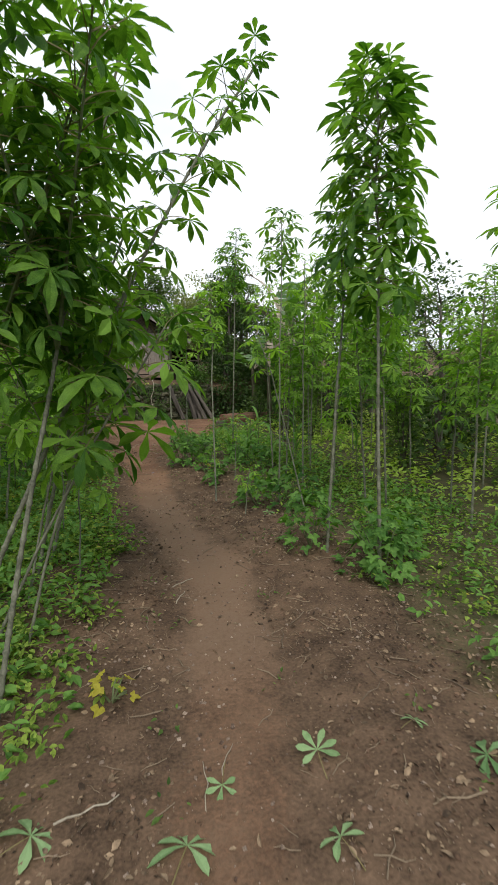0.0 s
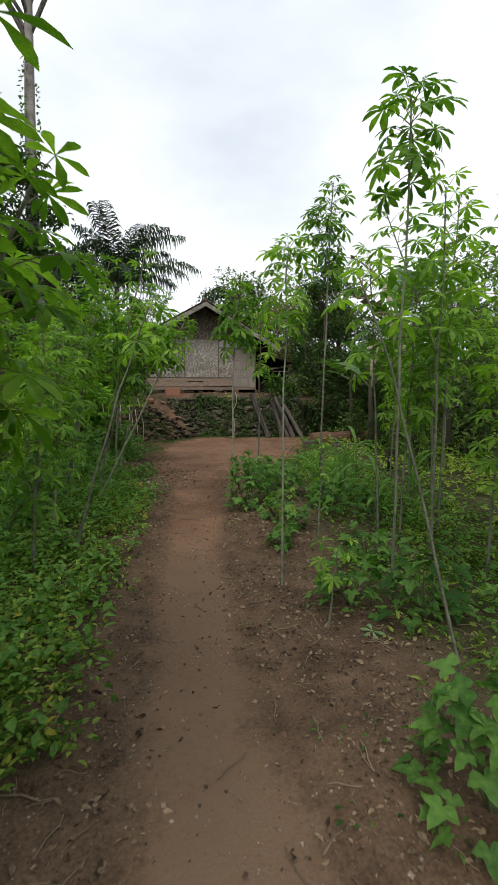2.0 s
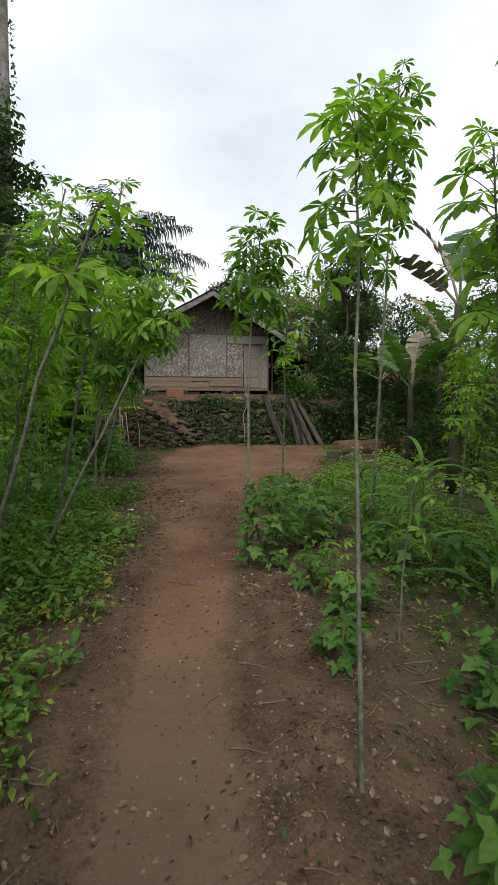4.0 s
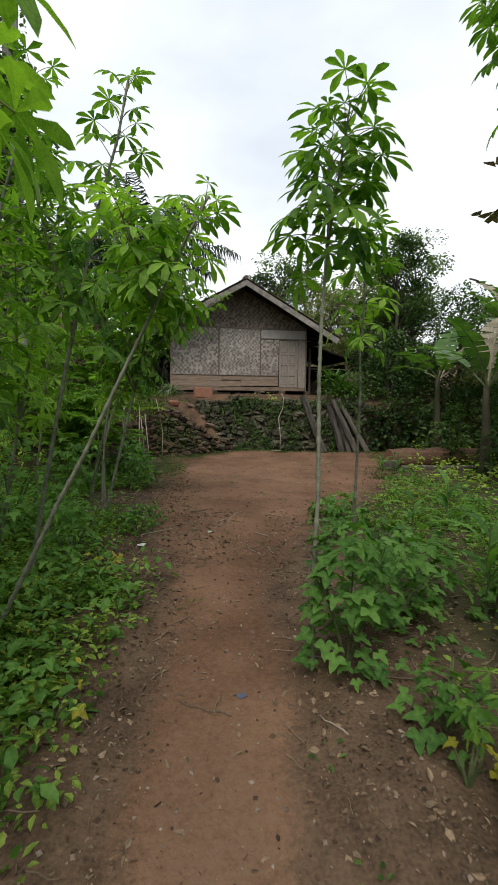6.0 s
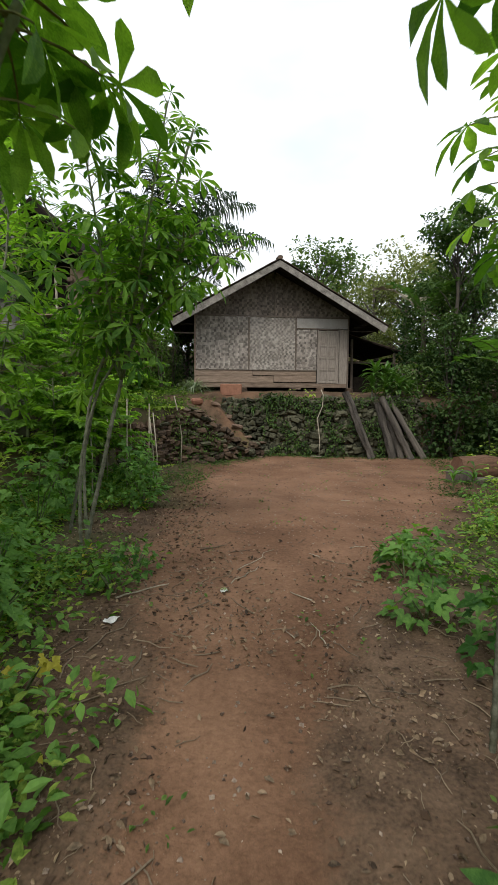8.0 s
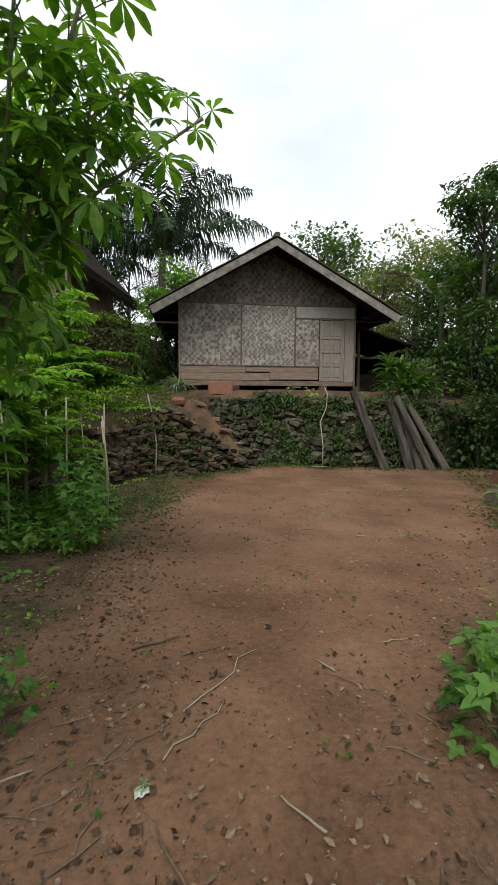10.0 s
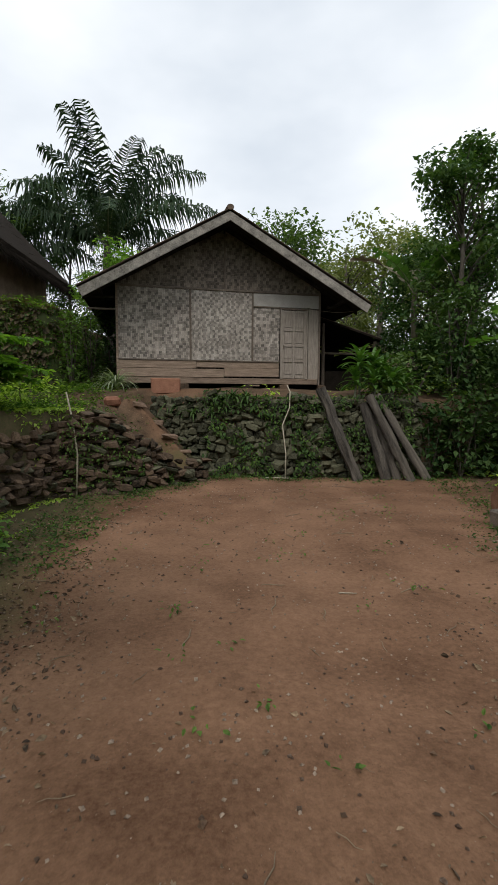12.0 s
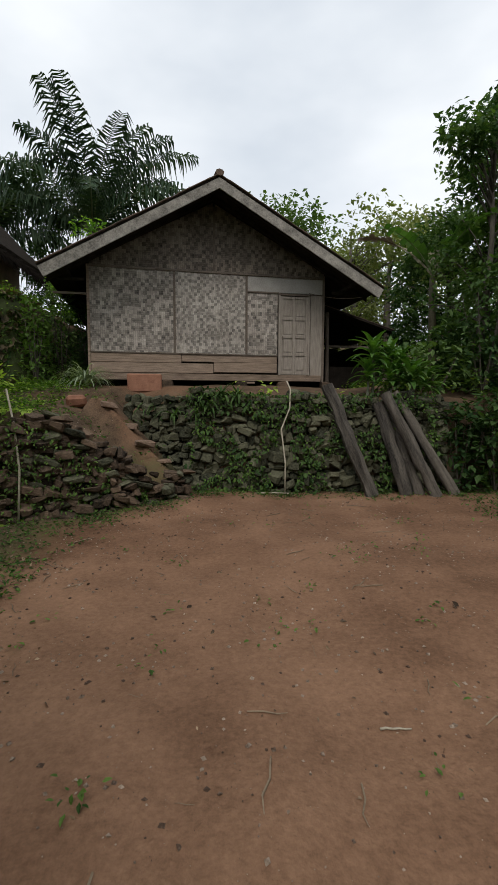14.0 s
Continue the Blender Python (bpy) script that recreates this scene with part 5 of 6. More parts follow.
tree("broadleaf_tree", 7.9, 27.3, 6.3, 1.5, TREE_MID, "tall bushy tree with a ragged green crown beside the yard", 61, 56, 170, 0.14, 0.13, crown_at=0.50, squash=1.05)
tree("broadleaf_tree", 6.75, 26.0, 5.9, 1.15, TREE_MID, "slim leafy tree with a ragged top beside the leaning logs", 74, 44, 120, 0.15, 0.09, crown_at=0.50, squash=1.1)
tree("broadleaf_tree", 9.4, 26.2, 5.9, 2.2, TREE_DARK, "dense dark green tree at the edge of the yard", 62, 50, 330, 0.16, 0.17, crown_at=0.45)
tree("broadleaf_tree", 7.6, 29.6, 4.9, 1.9, TREE_DARK, "dense dark green tree behind the lean-to", 69, 44, 300, 0.15, 0.15, crown_at=0.42)
tree("broadleaf_tree", 5.6, 32.8, 6.4, 1.9, TREE_OLIVE, "open olive-green tree behind the house", 63, 30, 170, 0.17, 0.13, crown_at=0.62)
tree("broadleaf_tree", 3.3, 38.5, 7.6, 2.2, TREE_MID, "round-topped green tree behind the roof", 64, 34, 200, 0.22, 0.2, crown_at=0.66)
tree("broadleaf_tree", 8.0, 36.0, 7.6, 2.8, TREE_OLIVE, "broad tree with sparse olive leaves behind the house", 65, 34, 190, 0.22, 0.2, crown_at=0.55)
tree("tall_tree", -4.3, 19.3, 22.0, 2.8, TREE_DARK, "tall tree with a pale bare trunk above the bank", 66, 26, 170, 0.24, 0.22, PALEBARK, crown_at=0.82, squash=1.2)
tree("broadleaf_tree", -5.4, 18.4, 7.8, 1.9, TREE_DARK, "dark bushy tree on the bank above the path", 67, 44, 230, 0.2, 0.16, crown_at=0.58)
tree("broadleaf_tree", -3.4, 32.8, 5.6, 1.3, FEATHER, "small fresh green tree between the two houses", 68, 26, 170, 0.17, 0.1, crown_at=0.62)

# shrubs at the wall and under the trees
for i, (x, y, w, h, n, lf, mat, lab) in enumerate(((4.75, 25.35, 1.5, 1.0, 320, 0.15, TREE_MID, "low leafy shrub at the wall's end"), (5.6, 25.6, 1.6, 1.0, 320, 0.15, TREE_MID, "low leafy shrub above the logs"), (5.65, 24.62, 0.8, 1.7, 300, 0.18, TREE_DARK, "dark leafy shrub beside the logs"), (6.3, 24.5, 1.2, 1.9, 460, 0.18, TREE_DARK, "dark leafy shrub beside the logs"), (6.5, 25.5, 1.5, 2.7, 900, 0.15, TREE_DARK, "tall dark leafy shrub under the banana leaves"), (7.4, 25.6, 1.6, 3.0, 1000, 0.15, TREE_MID, "tall leafy shrub at the edge of the yard"), (7.4, 24.3, 1.5, 1.7, 460, 0.2, TREE_MID, "green shrub at the yard's corner"), (5.9, 24.75, 1.1, 1.5, 260, 0.2, TREE_DARK, "dark leafy shrub beside the logs"), (6.9, 24.9, 1.6, 1.9, 380, 0.2, TREE_DARK, "dark shrub in the shade of the trees"), (6.6, 25.8, 1.8, 1.5, 300, 0.22, TREE_DARK, "dark shrub in the shade of the trees"), (7.9, 25.0, 2.0, 1.4, 300, 0.24, TREE_DARK, "dark shrub in the shade of the trees"), (9.4, 24.0, 2.2, 1.6, 320, 0.24, TREE_DARK, "dark shrub in the shade of the trees"), (-3.1, 28.4, 0.9, 2.6, 1000, 0.12, TREE_MID, "leafy creepers hanging down the bank beside the house"), (-3.2, 27.0, 0.7, 2.0, 700, 0.12, WALLGREEN, "leafy creepers hanging down the bank beside the house"), (-2.7, 29.6, 1.2, 2.8, 1000, 0.15, TREE_DARK, "dark growth in the gap between the bank and the house"), (-3.3, 24.2, 1.5, 0.6, 260, 0.12, HERB, "creeper-covered face of the bank"), (-4.2, 22.6, 1.8, 0.8, 300, 0.12, HERB, "creeper-covered face of the bank"), (7.2, 22.0, 1.6, 1.2, 260, 0.2, TREE_MID, "green shrub behind the stacked beams"), (8.5, 20.5, 2.0, 1.6, 320, 0.2, TREE_MID, "green shrub behind the stacked beams"))):
    g = np.random.default_rng(400 + i)
    t = thing("shrub", pose(x, y, land(x, y) - 0.05), lab, "shrub", "shrubs round the yard")
    az, q = g.uniform(0, 6.28, n), g.random(n)
    rad = w * 0.5 * np.sqrt(g.random(n)) * (1.1 - 0.5 * q)
    P = np.stack([np.cos(az) * rad, np.sin(az) * rad, 0.08 + h * q], -1)
    T = leaf_card()
    if mat is TREE_DARK:
        T = kite()
    elif lf > 0.21:
        T = ([(px, py * 0.62, pz) for px, py, pz in T[0]], T[1])
    part("foliage", strewn("leaves", T, [0] * len(T[1]), P, turned(az + g.normal(0, 0.5, n), g.normal(-0.05, 0.55, n), g.normal(0, 0.3, n), lf * g.uniform(0.6, 1.25, n)), mat), None, t)
    part("stalk", mesh_of("stems", *merged([tube(((0, 0, 0), (math.cos(a) * w * 0.15, math.sin(a) * w * 0.15, h * 0.4), (math.cos(a) * w * 0.3, math.sin(a) * w * 0.3, h * 0.8)), (0.02, 0.015, 0.006), 5) for a in (0.3, 1.5, 2.6, 3.9, 5.1)]), BARK), None, t)


undergrowth = [o for o in scene.objects if o.name.split(".")[0] == "shrub"][10:14]
rb = random.Random(31)
for i in range(44):
    x, y = (rb.uniform(6.2, 12.5), rb.uniform(3, 21)) if i % 2 else (rb.uniform(-8.5, -3.6), rb.uniform(0.5, 14.5))
    sc = rb.uniform(0.8, 1.5)
    copy_thing(undergrowth[i % len(undergrowth)], pose(x, y, land(x, y) - 0.05, 0, 0, rb.uniform(0, 360)) @ Matrix.Scale(sc, 4))


def rosette_plant(x, y, z, r, seed):
    """Long strap leaves arching out of short canes."""
    g = np.random.default_rng(seed)
    t = thing("rosette_plant", pose(x, y, land(x, y) - 0.03), "glossy plant with rosettes of long strap leaves above the logs", "plant", "strap-leaved plants")
    top = z - land(x, y)
    part("cane", mesh_of("cane", *tube(((0, 0, 0), (0.03, 0.02, top * 0.5), (0, 0, top)), (0.03, 0.025, 0.02), 7), CANE), None, t)
    for i in range(26):
        a, ang, L = i * 2.4 + g.normal(0, 0.2), 1.35 - 1.3 * (1 - i / 26) + g.normal(0, 0.1), r * g.uniform(0.75, 1.15)
        pos, pts = Vector((0, 0, top - 0.2 * (1 - i / 26))), []
        for k in range(6):
            pts.append(pos.copy())
            pos = pos + Vector((math.cos(a) * math.cos(ang), math.sin(a) * math.cos(ang), math.sin(ang))) * (L / 5)
            ang -= 0.26
        sd = Vector((-math.sin(a), math.cos(a), 0))
        V = [p + sd * e * 0.055 * math.sin(math.pi * (0.12 + 0.86 * k / 5)) + Vector((0, 0, 0.014 * abs(e))) for k, p in enumerate(pts) for e in (-1, 0, 1)]
        part("leaf", mesh_of("leaf", V, [(3 * k + j, 3 * k + j + 1, 3 * k + j + 4, 3 * k + j + 3) for k in range(5) for j in (0, 1)], BANANA_GREEN), None, t)
    return t


for i, (x, y, z, r) in enumerate(((4.08, 25.05, 2.25, 0.52), (4.8, 24.97, 1.8, 0.56), (4.45, 25.2, 2.15, 0.5), (5.15, 25.1, 1.7, 0.52), (4.4, 24.95, 1.8, 0.46), (4.6, 25.1, 2.0, 0.5), (3.95, 24.95, 1.85, 0.42))):
    rosette_plant(x, y, z, r, 850 + i)


def palm(x, y, top, seed, fronds=15, length=5.0):
    rng = random.Random(seed)
    z0 = land(x, y) - 0.2
    t = thing("sugar_palm", pose(x, y, z0), "tall palm with long arching dark feathery fronds", "palm")
    H = top - z0
    part("trunk", mesh_of("trunk", *tube([(0.1 * math.sin(q), 0, H * q / 6) for q in range(7)], [0.26 - 0.012 * q for q in range(7)], 10), BARK, smooth=True), None, t)
    for f in range(fronds):
        az = f * 2.399 + rng.uniform(-0.2, 0.2)
        el = radians(rng.uniform(18, 82)) if f > 3 else radians(80)
        L = length * rng.uniform(0.8, 1.1)
        pts, pos, ang = [], Vector((0, 0, H)), el
        n = 16
        for i in range(n + 1):
            pts.append(pos.copy())
            pos = pos + Vector((math.cos(az) * math.cos(ang), math.sin(az) * math.cos(ang), math.sin(ang))) * (L / n)
            ang -= radians(3.2 + 4.0 * i / n)
        fr = part("frond", mesh_of("frond", *tube(pts, [0.05 - 0.045 * i / n for i in range(n + 1)], 4), CANE_GREEN), None, t)
        V, F = [], []
        count = int(3.6 * n)
        for i in range(count):
            f0 = 0.10 + 0.9 * i / count
            p = along(pts, f0)
            d = (along(pts, min(1, f0 + 0.04)) - along(pts, f0 - 0.02)).normalized()
            side = d.cross(Vector((0, 0, 1))).normalized()
            for s in (-1, 1):
                ln = (1.15 * math.sin(math.pi * (0.18 + 0.74 * i / count)) + 0.2) * rng.uniform(0.75, 1.1)
                w = 0.05
                tipd = (side * s * 0.85 + d * rng.uniform(0.25, 0.75) + Vector((0, 0, rng.uniform(-0.45, 0.25)))).normalized()
                mid = p + tipd * ln * 0.5
                tip = p + tipd * ln * 0.8 + Vector((0, 0, -0.7 * ln * rng.uniform(0.4, 1.5)))
                o = len(V)
                V += [p - d * w * 0.5, p + d * w * 0.5, mid + d * w, mid - d * w, tip]
                F += [(o, o + 1, o + 2, o + 3), (o + 3, o + 2, o + 4)]
        part("feather", mesh_of("feather", V, F, PALM_GREEN), None, fr)
    return t


palm(-5.4, 39.5, 9.3, 71, 24, 6.4)
palm(-10.2, 38.5, 8.2, 72, 18, 5.6)


def banana(x, y, h, seed, blades=8, length=2.2):
    rng = random.Random(seed)
    t = thing("banana_plant", pose(x, y, land(x, y) - 0.05), "banana plant with broad torn leaves, some dry", "banana plant", "banana plants by the yard")
    part("pseudostem", mesh_of("pseudostem", *tube([(0.03 * math.sin(i), 0, h * i / 5) for i in range(6)], [0.13 - 0.013 * i for i in range(6)], 9), BANANA_STEM, smooth=True), None, t)
    for b in range(blades):
        az, el = b * 2.4 + rng.uniform(-0.3, 0.3), radians(rng.uniform(32, 86))
        L = length * rng.uniform(0.75, 1.1)
        pos, ang, pts, n = Vector((0, 0, h - 0.05)), el, [], 14
        for i in range(n + 1):
            pts.append(pos.copy())
            pos = pos + Vector((math.cos(az) * math.cos(ang), math.sin(az) * math.cos(ang), math.sin(ang))) * (L / n)
            ang -= radians(1.5 + 6.5 * i / n)
        V, F = [], []
        for i in range(3, n):
            p, q = pts[i], pts[i + 1]
            d = (q - p).normalized()
            s = d.cross(Vector((0, 0, 1))).normalized()
            u = s.cross(d)
            for sg in (-1, 1):
                w0 = 0.36 * math.sin(math.pi * min(1, (i - 2.6) / (n - 2.4)) ** 0.8) + 0.02
                w1 = 0.36 * math.sin(math.pi * min(1, (i - 1.6) / (n - 2.4)) ** 0.8) + 0.02
                sag = rng.uniform(-0.10, 0.03)
                gap = 0.012 if rng.random() < 0.45 else 0.0
                o = len(V)
                V += [p + d * gap, q, q + s * sg * w1 + u * (0.05 + sag), p + d * gap * 3 + s * sg * w0 + u * (0.05 + sag)]
                F.append((o, o + 1, o + 2, o + 3))
        dry = rng.random() < 0.22
        lf = part("leaf", mesh_of("leaf", V, F, BANANA_DRY if dry else BANANA_GREEN), None, t, "dry brown hanging leaf" if dry else "")
        part("midrib", mesh_of("midrib", *tube(pts, [0.03 - 0.025 * i / n for i in range(n + 1)], 5), BANANA_DRY if dry else CANE_GREEN), None, lf)
    return t


for i, (x, y, h, L) in enumerate(((7.3, 23.0, 2.6, 2.3), (6.3, 27.6, 2.8, 2.2), (8.6, 21.0, 3.4, 2.6), (9.8, 22.5, 3.8, 2.6), (6.6, 18.6, 2.2, 2.2), (5.75, 14.6, 3.7, 2.4))):
    banana(x, y, h, 80 + i, 6, L)

sp = thing("striped_plant", pose(-1.86, 26.3, land(-1.86, 26.3) + 0.02), "tuft of pale striped grassy leaves at the house corner", "plant")
g = np.random.default_rng(7)
for i in range(170):
    a, el, L = g.uniform(0, 6.28), g.uniform(0.6, 1.5), g.uniform(0.5, 0.9)
    pts, pos, ang = [], Vector((math.cos(a) * 0.06, math.sin(a) * 0.06, 0)), el
    for k in range(6):
        pts.append(pos.copy())
        pos = pos + Vector((math.cos(a) * math.cos(ang), math.sin(a) * math.cos(ang), math.sin(ang))) * (L / 5)
        ang -= 0.42
    s = Vector((-math.sin(a), math.cos(a), 0))
    V = [p + s * e * 0.017 * (1 - (k / 5.2) ** 2) for k, p in enumerate(pts) for e in (-1, 1)]
    part("blade", mesh_of("blade", V, [(2 * k, 2 * k + 1, 2 * k + 3, 2 * k + 2) for k in range(5)], SPIDER), None, sp)

# feathery shrubs on the bank
for i, (x, y, h) in enumerate(((-2.7, 19.6, 3.1), (-3.3, 21.2, 3.0), (-2.7, 17.6, 2.9), (-3.7, 18.6, 3.3), (-2.75, 21.6, 1.5), (-2.4, 18.5, 2.4), (-4.3, 20.6, 3.2))):
    t = thing("feathery_shrub", pose(x, y, land(x, y) - 0.05), "light green feathery-leaved shrub growing on the bank", "shrub", "feathery shrubs")
    gg = np.random.default_rng(500 + i)
    stems, P, Y, Pt = [], [], [], []
    for b in range(36):
        a, q = gg.uniform(0, 6.28), gg.uniform(0.35, 1.0)
        L = gg.uniform(0.6, 1.1)
        b0 = Vector((0, 0, h * q * 0.72))
        b1 = b0 + Vector((math.cos(a) * L, math.sin(a) * L, 0.12))
        stems.append(tube((b0, b0.lerp(b1, 0.5) + Vector((0, 0, 0.12)), b1), (0.008, 0.006, 0.003), 4))
        for k in range(26):
            f = 0.15 + 0.85 * k / 26
            p = b0.lerp(b1, f) + Vector((0, 0, 0.48 * f * (1 - f)))
            for s in (-1, 1):
                P.append(p)
                Y.append(a + s * 1.15)
                Pt.append(gg.normal(-0.15, 0.2))
    stems.append(tube(((0, 0, 0), (0.03, 0, h * 0.4), (0, 0.02, h * 0.75)), (0.03, 0.022, 0.01), 6))
    n = len(P)
    T = leaf_card()
    T = ([(px, py * 0.8, pz) for px, py, pz in T[0]], T[1])
    part("foliage", strewn("fronds", T, [0] * len(T[1]), np.array([tuple(p) for p in P]), turned(np.array(Y), np.array(Pt), gg.normal(0, 0.2, n), 0.19 * gg.uniform(0.6, 1.1, n)), FEATHER), None, t)
    part("stalk", mesh_of("stems", *merged(stems), CANE_GREEN), None, t)

# woods that close the view all round
WOODS = [tree("woodland_tree", 0, 0, 11, 3.4, m, "leafy tree in the woods around the clearing", 90 + i, 24, 130, 0.34, 0.2, crown_at=0.55, squash=1.1, z=0) for i, m in enumerate((TREE_DARK, TREE_MID, TREE_OLIVE))]
rng = random.Random(77)
spots = []
for i in range(64):
    a = 2 * math.pi * i / 64 + rng.uniform(-0.04, 0.04)
    rad = rng.uniform(20, 30)
    x, y = 1.0 + rad * 0.85 * math.sin(a), 16.0 + rad * math.cos(a)
    if -10 < x < 2.2 and y > 30 and y < 39:
        y += 9
    spots.append((x, y, rng.uniform(0.55, 0.95)))
for i in range(16):
    spots.append((rng.uniform(8.5, 14), rng.uniform(4, 26), rng.uniform(0.45, 0.75)))
    spots.append((rng.uniform(-14, -6.5), rng.uniform(0, 15), rng.uniform(0.5, 0.8)))
for k, (x, y, s) in enumerate(spots):
    m = pose(x, y, land(x, y) - 0.1, 0, 0, rng.uniform(0, 360)) @ Matrix.Scale(s, 4)
    src = WOODS[k % 3]
    if k < 3:
        src.matrix_basis = m
    else:
        copy_thing(src, m)


# things lying on the path
PALE_LEAF = material("pale_leaf_underside", (0.10, 0.19, 0.07), (0.26, 0.38, 0.18), 4.0, 40.0, 0.7, 0.1, spec=0.15, vary=0.3, leaf=0.2)
fallen_mesh = [mesh_of("fallen_leaf", t[0], t[1], (PALE_LEAF, PETIOLE), sl) for t, sl in FINE_LEAVES[2:4]]
for i, (x, y, s, turn, tip) in enumerate(((1.0, 2.07, 0.15, 80, 175), (0.46, 2.03, 0.11, 250, 0), (0.24, 1.77, 0.20, 60, 0), (1.62, 2.08, 0.10, 20, 0), (1.8, 1.72, 0.20, 140, 0), (0.88, 1.58, 0.13, 100, 0), (-0.41, 1.99, 0.2, 30, 0), (2.38, 6.77, 0.14, 200, 0), (0.51, 14.13, 0.06, 0, 0), (2.0, 7.4, 0.1, 90, 0))):
    t = thing("fallen_leaf", pose(x, y, land(x, y) + 0.02, 0, 0, turn), "limp pale green cassava leaf fallen on the soil", "leaf", "fallen leaves")
    part("blade", fallen_mesh[i % 2], None, t, m=pose(-1.25 * s, 0, 0.012 if not tip else 0.03, tip, 0, 0) @ Matrix.Diagonal((s, s, s * 0.5, 1)))
for i, (x, y, ln, turn, r, pale) in enumerate(((0.64, 4.6, 0.34, 35, 0.014, 1), (0.60, 4.3, 0.26, 60, 0.011, 1), (1.38, 4.85, 0.3, 110, 0.008, 0), (0.38, 2.06, 0.35, 78, 0.007, 1), (0.53, 2.22, 0.22, 60, 0.006, 1), (-0.18, 2.08, 0.3, 10, 0.012, 1), (0.66, 6.98, 0.25, 130, 0.008, 0), (0.72, 10.5, 0.36, 160, 0.009, 0), (0.8, 10.55, 0.22, 80, 0.008, 0), (1.46, 10.29, 0.2, 130, 0.012, 1), (0.68, 14.51, 0.5, 60, 0.010, 1), (1.19, 14.05, 0.24, 140, 0.012, 1), (0.67, 13.89, 0.4, 130, 0.010, 0), (-0.19, 14.0, 0.5, 40, 0.016, 1), (1.29, 13.44, 0.35, 100, 0.009, 1), (0.25, 15.35, 0.34, 35, 0.02, 0), (1.53, 14.96, 0.36, 150, 0.010, 0), (1.4, 15.14, 0.16, 130, 0.011, 1), (0.76, 14.97, 0.75, 62, 0.009, 1), (1.93, 15.51, 0.2, 20, 0.010, 1), (2.19, 18.18, 0.16, 0, 0.013, 1), (1.07, 13.44, 0.15, 120, 0.009, 1), (-0.2, 13.3, 0.6, 70, 0.011, 0), (0.0, 12.6, 0.5, 35, 0.010, 0))):
    rr = random.Random(600 + i)
    t = thing("dry_stick", pose(x, y, land(x, y) + r * 0.8, 0, 0, turn), "dry pale stick lying on the path" if pale else "dry brown twig lying on the path", "stick", "sticks on the path")
    pts = [(ln * (k / 5 - 0.5), rr.uniform(-0.05, 0.05) * ln, 0.004 * rr.random()) for k in range(6)]
    part("twig", mesh_of("twig", *tube(pts, [0.5 * r * (1.1 - 0.1 * k) for k in range(6)], 6), STICK if pale else TWIG, smooth=True), None, t)
WHITE_SCRAP = material("dirty_white_paper", (0.45, 0.43, 0.40), (0.8, 0.79, 0.76), 9.0, 60.0, 0.7, 0.3)
for i, (x, y, w, turn) in enumerate(((0.511, 14.10, 0.06, 20), (-0.28, 13.45, 0.11, 70))):
    t = thing("paper_scrap", pose(x, y, land(x, y) + 0.012, 0, 0, turn), "crumpled dirty white scrap lying on the soil", "scrap", "paper scraps")
    rr = random.Random(640 + i)
    V = [(w * (a / 4 - 0.5), w * 0.7 * (b / 3 - 0.5), rr.uniform(0.0, 0.022)) for b in range(4) for a in range(5)]
    part("sheet", mesh_of("sheet", V, [(b * 5 + a, b * 5 + a + 1, b * 5 + a + 6, b * 5 + a + 5) for b in range(3) for a in range(4)], WHITE_SCRAP), None, t)
scrap = thing("blue_scrap", pose(0.95, 10.62, land(0.95, 10.62) + 0.006, 0, 0, 30), "small faded blue scrap of plastic on the path", "scrap")
part("sheet", box((0.055, 0.04, 0.006), (0, 0, 0), 0.002, 0.006, random.Random(3)), material("faded_blue", (0.06, 0.065, 0.10), (0.13, 0.14, 0.20), 9.0, 60.0, 0.5, 0.2), scrap)


def maize(x, y, h, seed):
    rng = random.Random(seed)
    t = thing("maize_plant", pose(x, y, land(x, y) - 0.02), "young maize plant with long arching blades", "plant", "maize among the cassava")
    part("stalk", mesh_of("stalk", *tube(((0, 0, 0), (0.01, 0, h * 0.4), (0, 0.01, h * 0.75)), (0.014, 0.011, 0.005), 6), CANE_GREEN), None, t)
    for b in range(9):
        a, ang, L = b * 2.6 + rng.uniform(-0.4, 0.4), rng.uniform(0.7, 1.35), h * rng.uniform(0.45, 0.7)
        pos, pts = Vector((0, 0, h * (0.12 + 0.065 * b))), []
        for k in range(8):
            pts.append(pos.copy())
            pos = pos + Vector((math.cos(a) * math.cos(ang), math.sin(a) * math.cos(ang), math.sin(ang))) * (L / 7)
            ang -= 0.26
        sd = Vector((-math.sin(a), math.cos(a), 0))
        V = [p + sd * e * 0.035 * math.sin(math.pi * (0.12 + 0.86 * k / 7)) + Vector((0, 0, 0.012 * abs(e))) for k, p in enumerate(pts) for e in (-1, 0, 1)]
        part("blade", mesh_of("blade", V, [(3 * k + j, 3 * k + j + 1, 3 * k + j + 4, 3 * k + j + 3) for k in range(7) for j in (0, 1)], VINE), None, t)
    return t


for i, (x, y, h) in enumerate(((3.2, 10.6, 1.3), (3.5, 11.3, 1.4), (3.0, 11.6, 1.1), (3.9, 11.9, 1.4), (4.2, 10.0, 1.5), (3.4, 9.4, 1.2), (4.7, 11.2, 1.5), (3.1, 13.6, 0.8), (3.8, 14.2, 0.9), (4.9, 19.5, 0.7), (4.4, 19.2, 0.6), (5.4, 9.3, 1.6), (4.3, 13.3, 1.1))):
    maize(x, y, h, 700 + i)


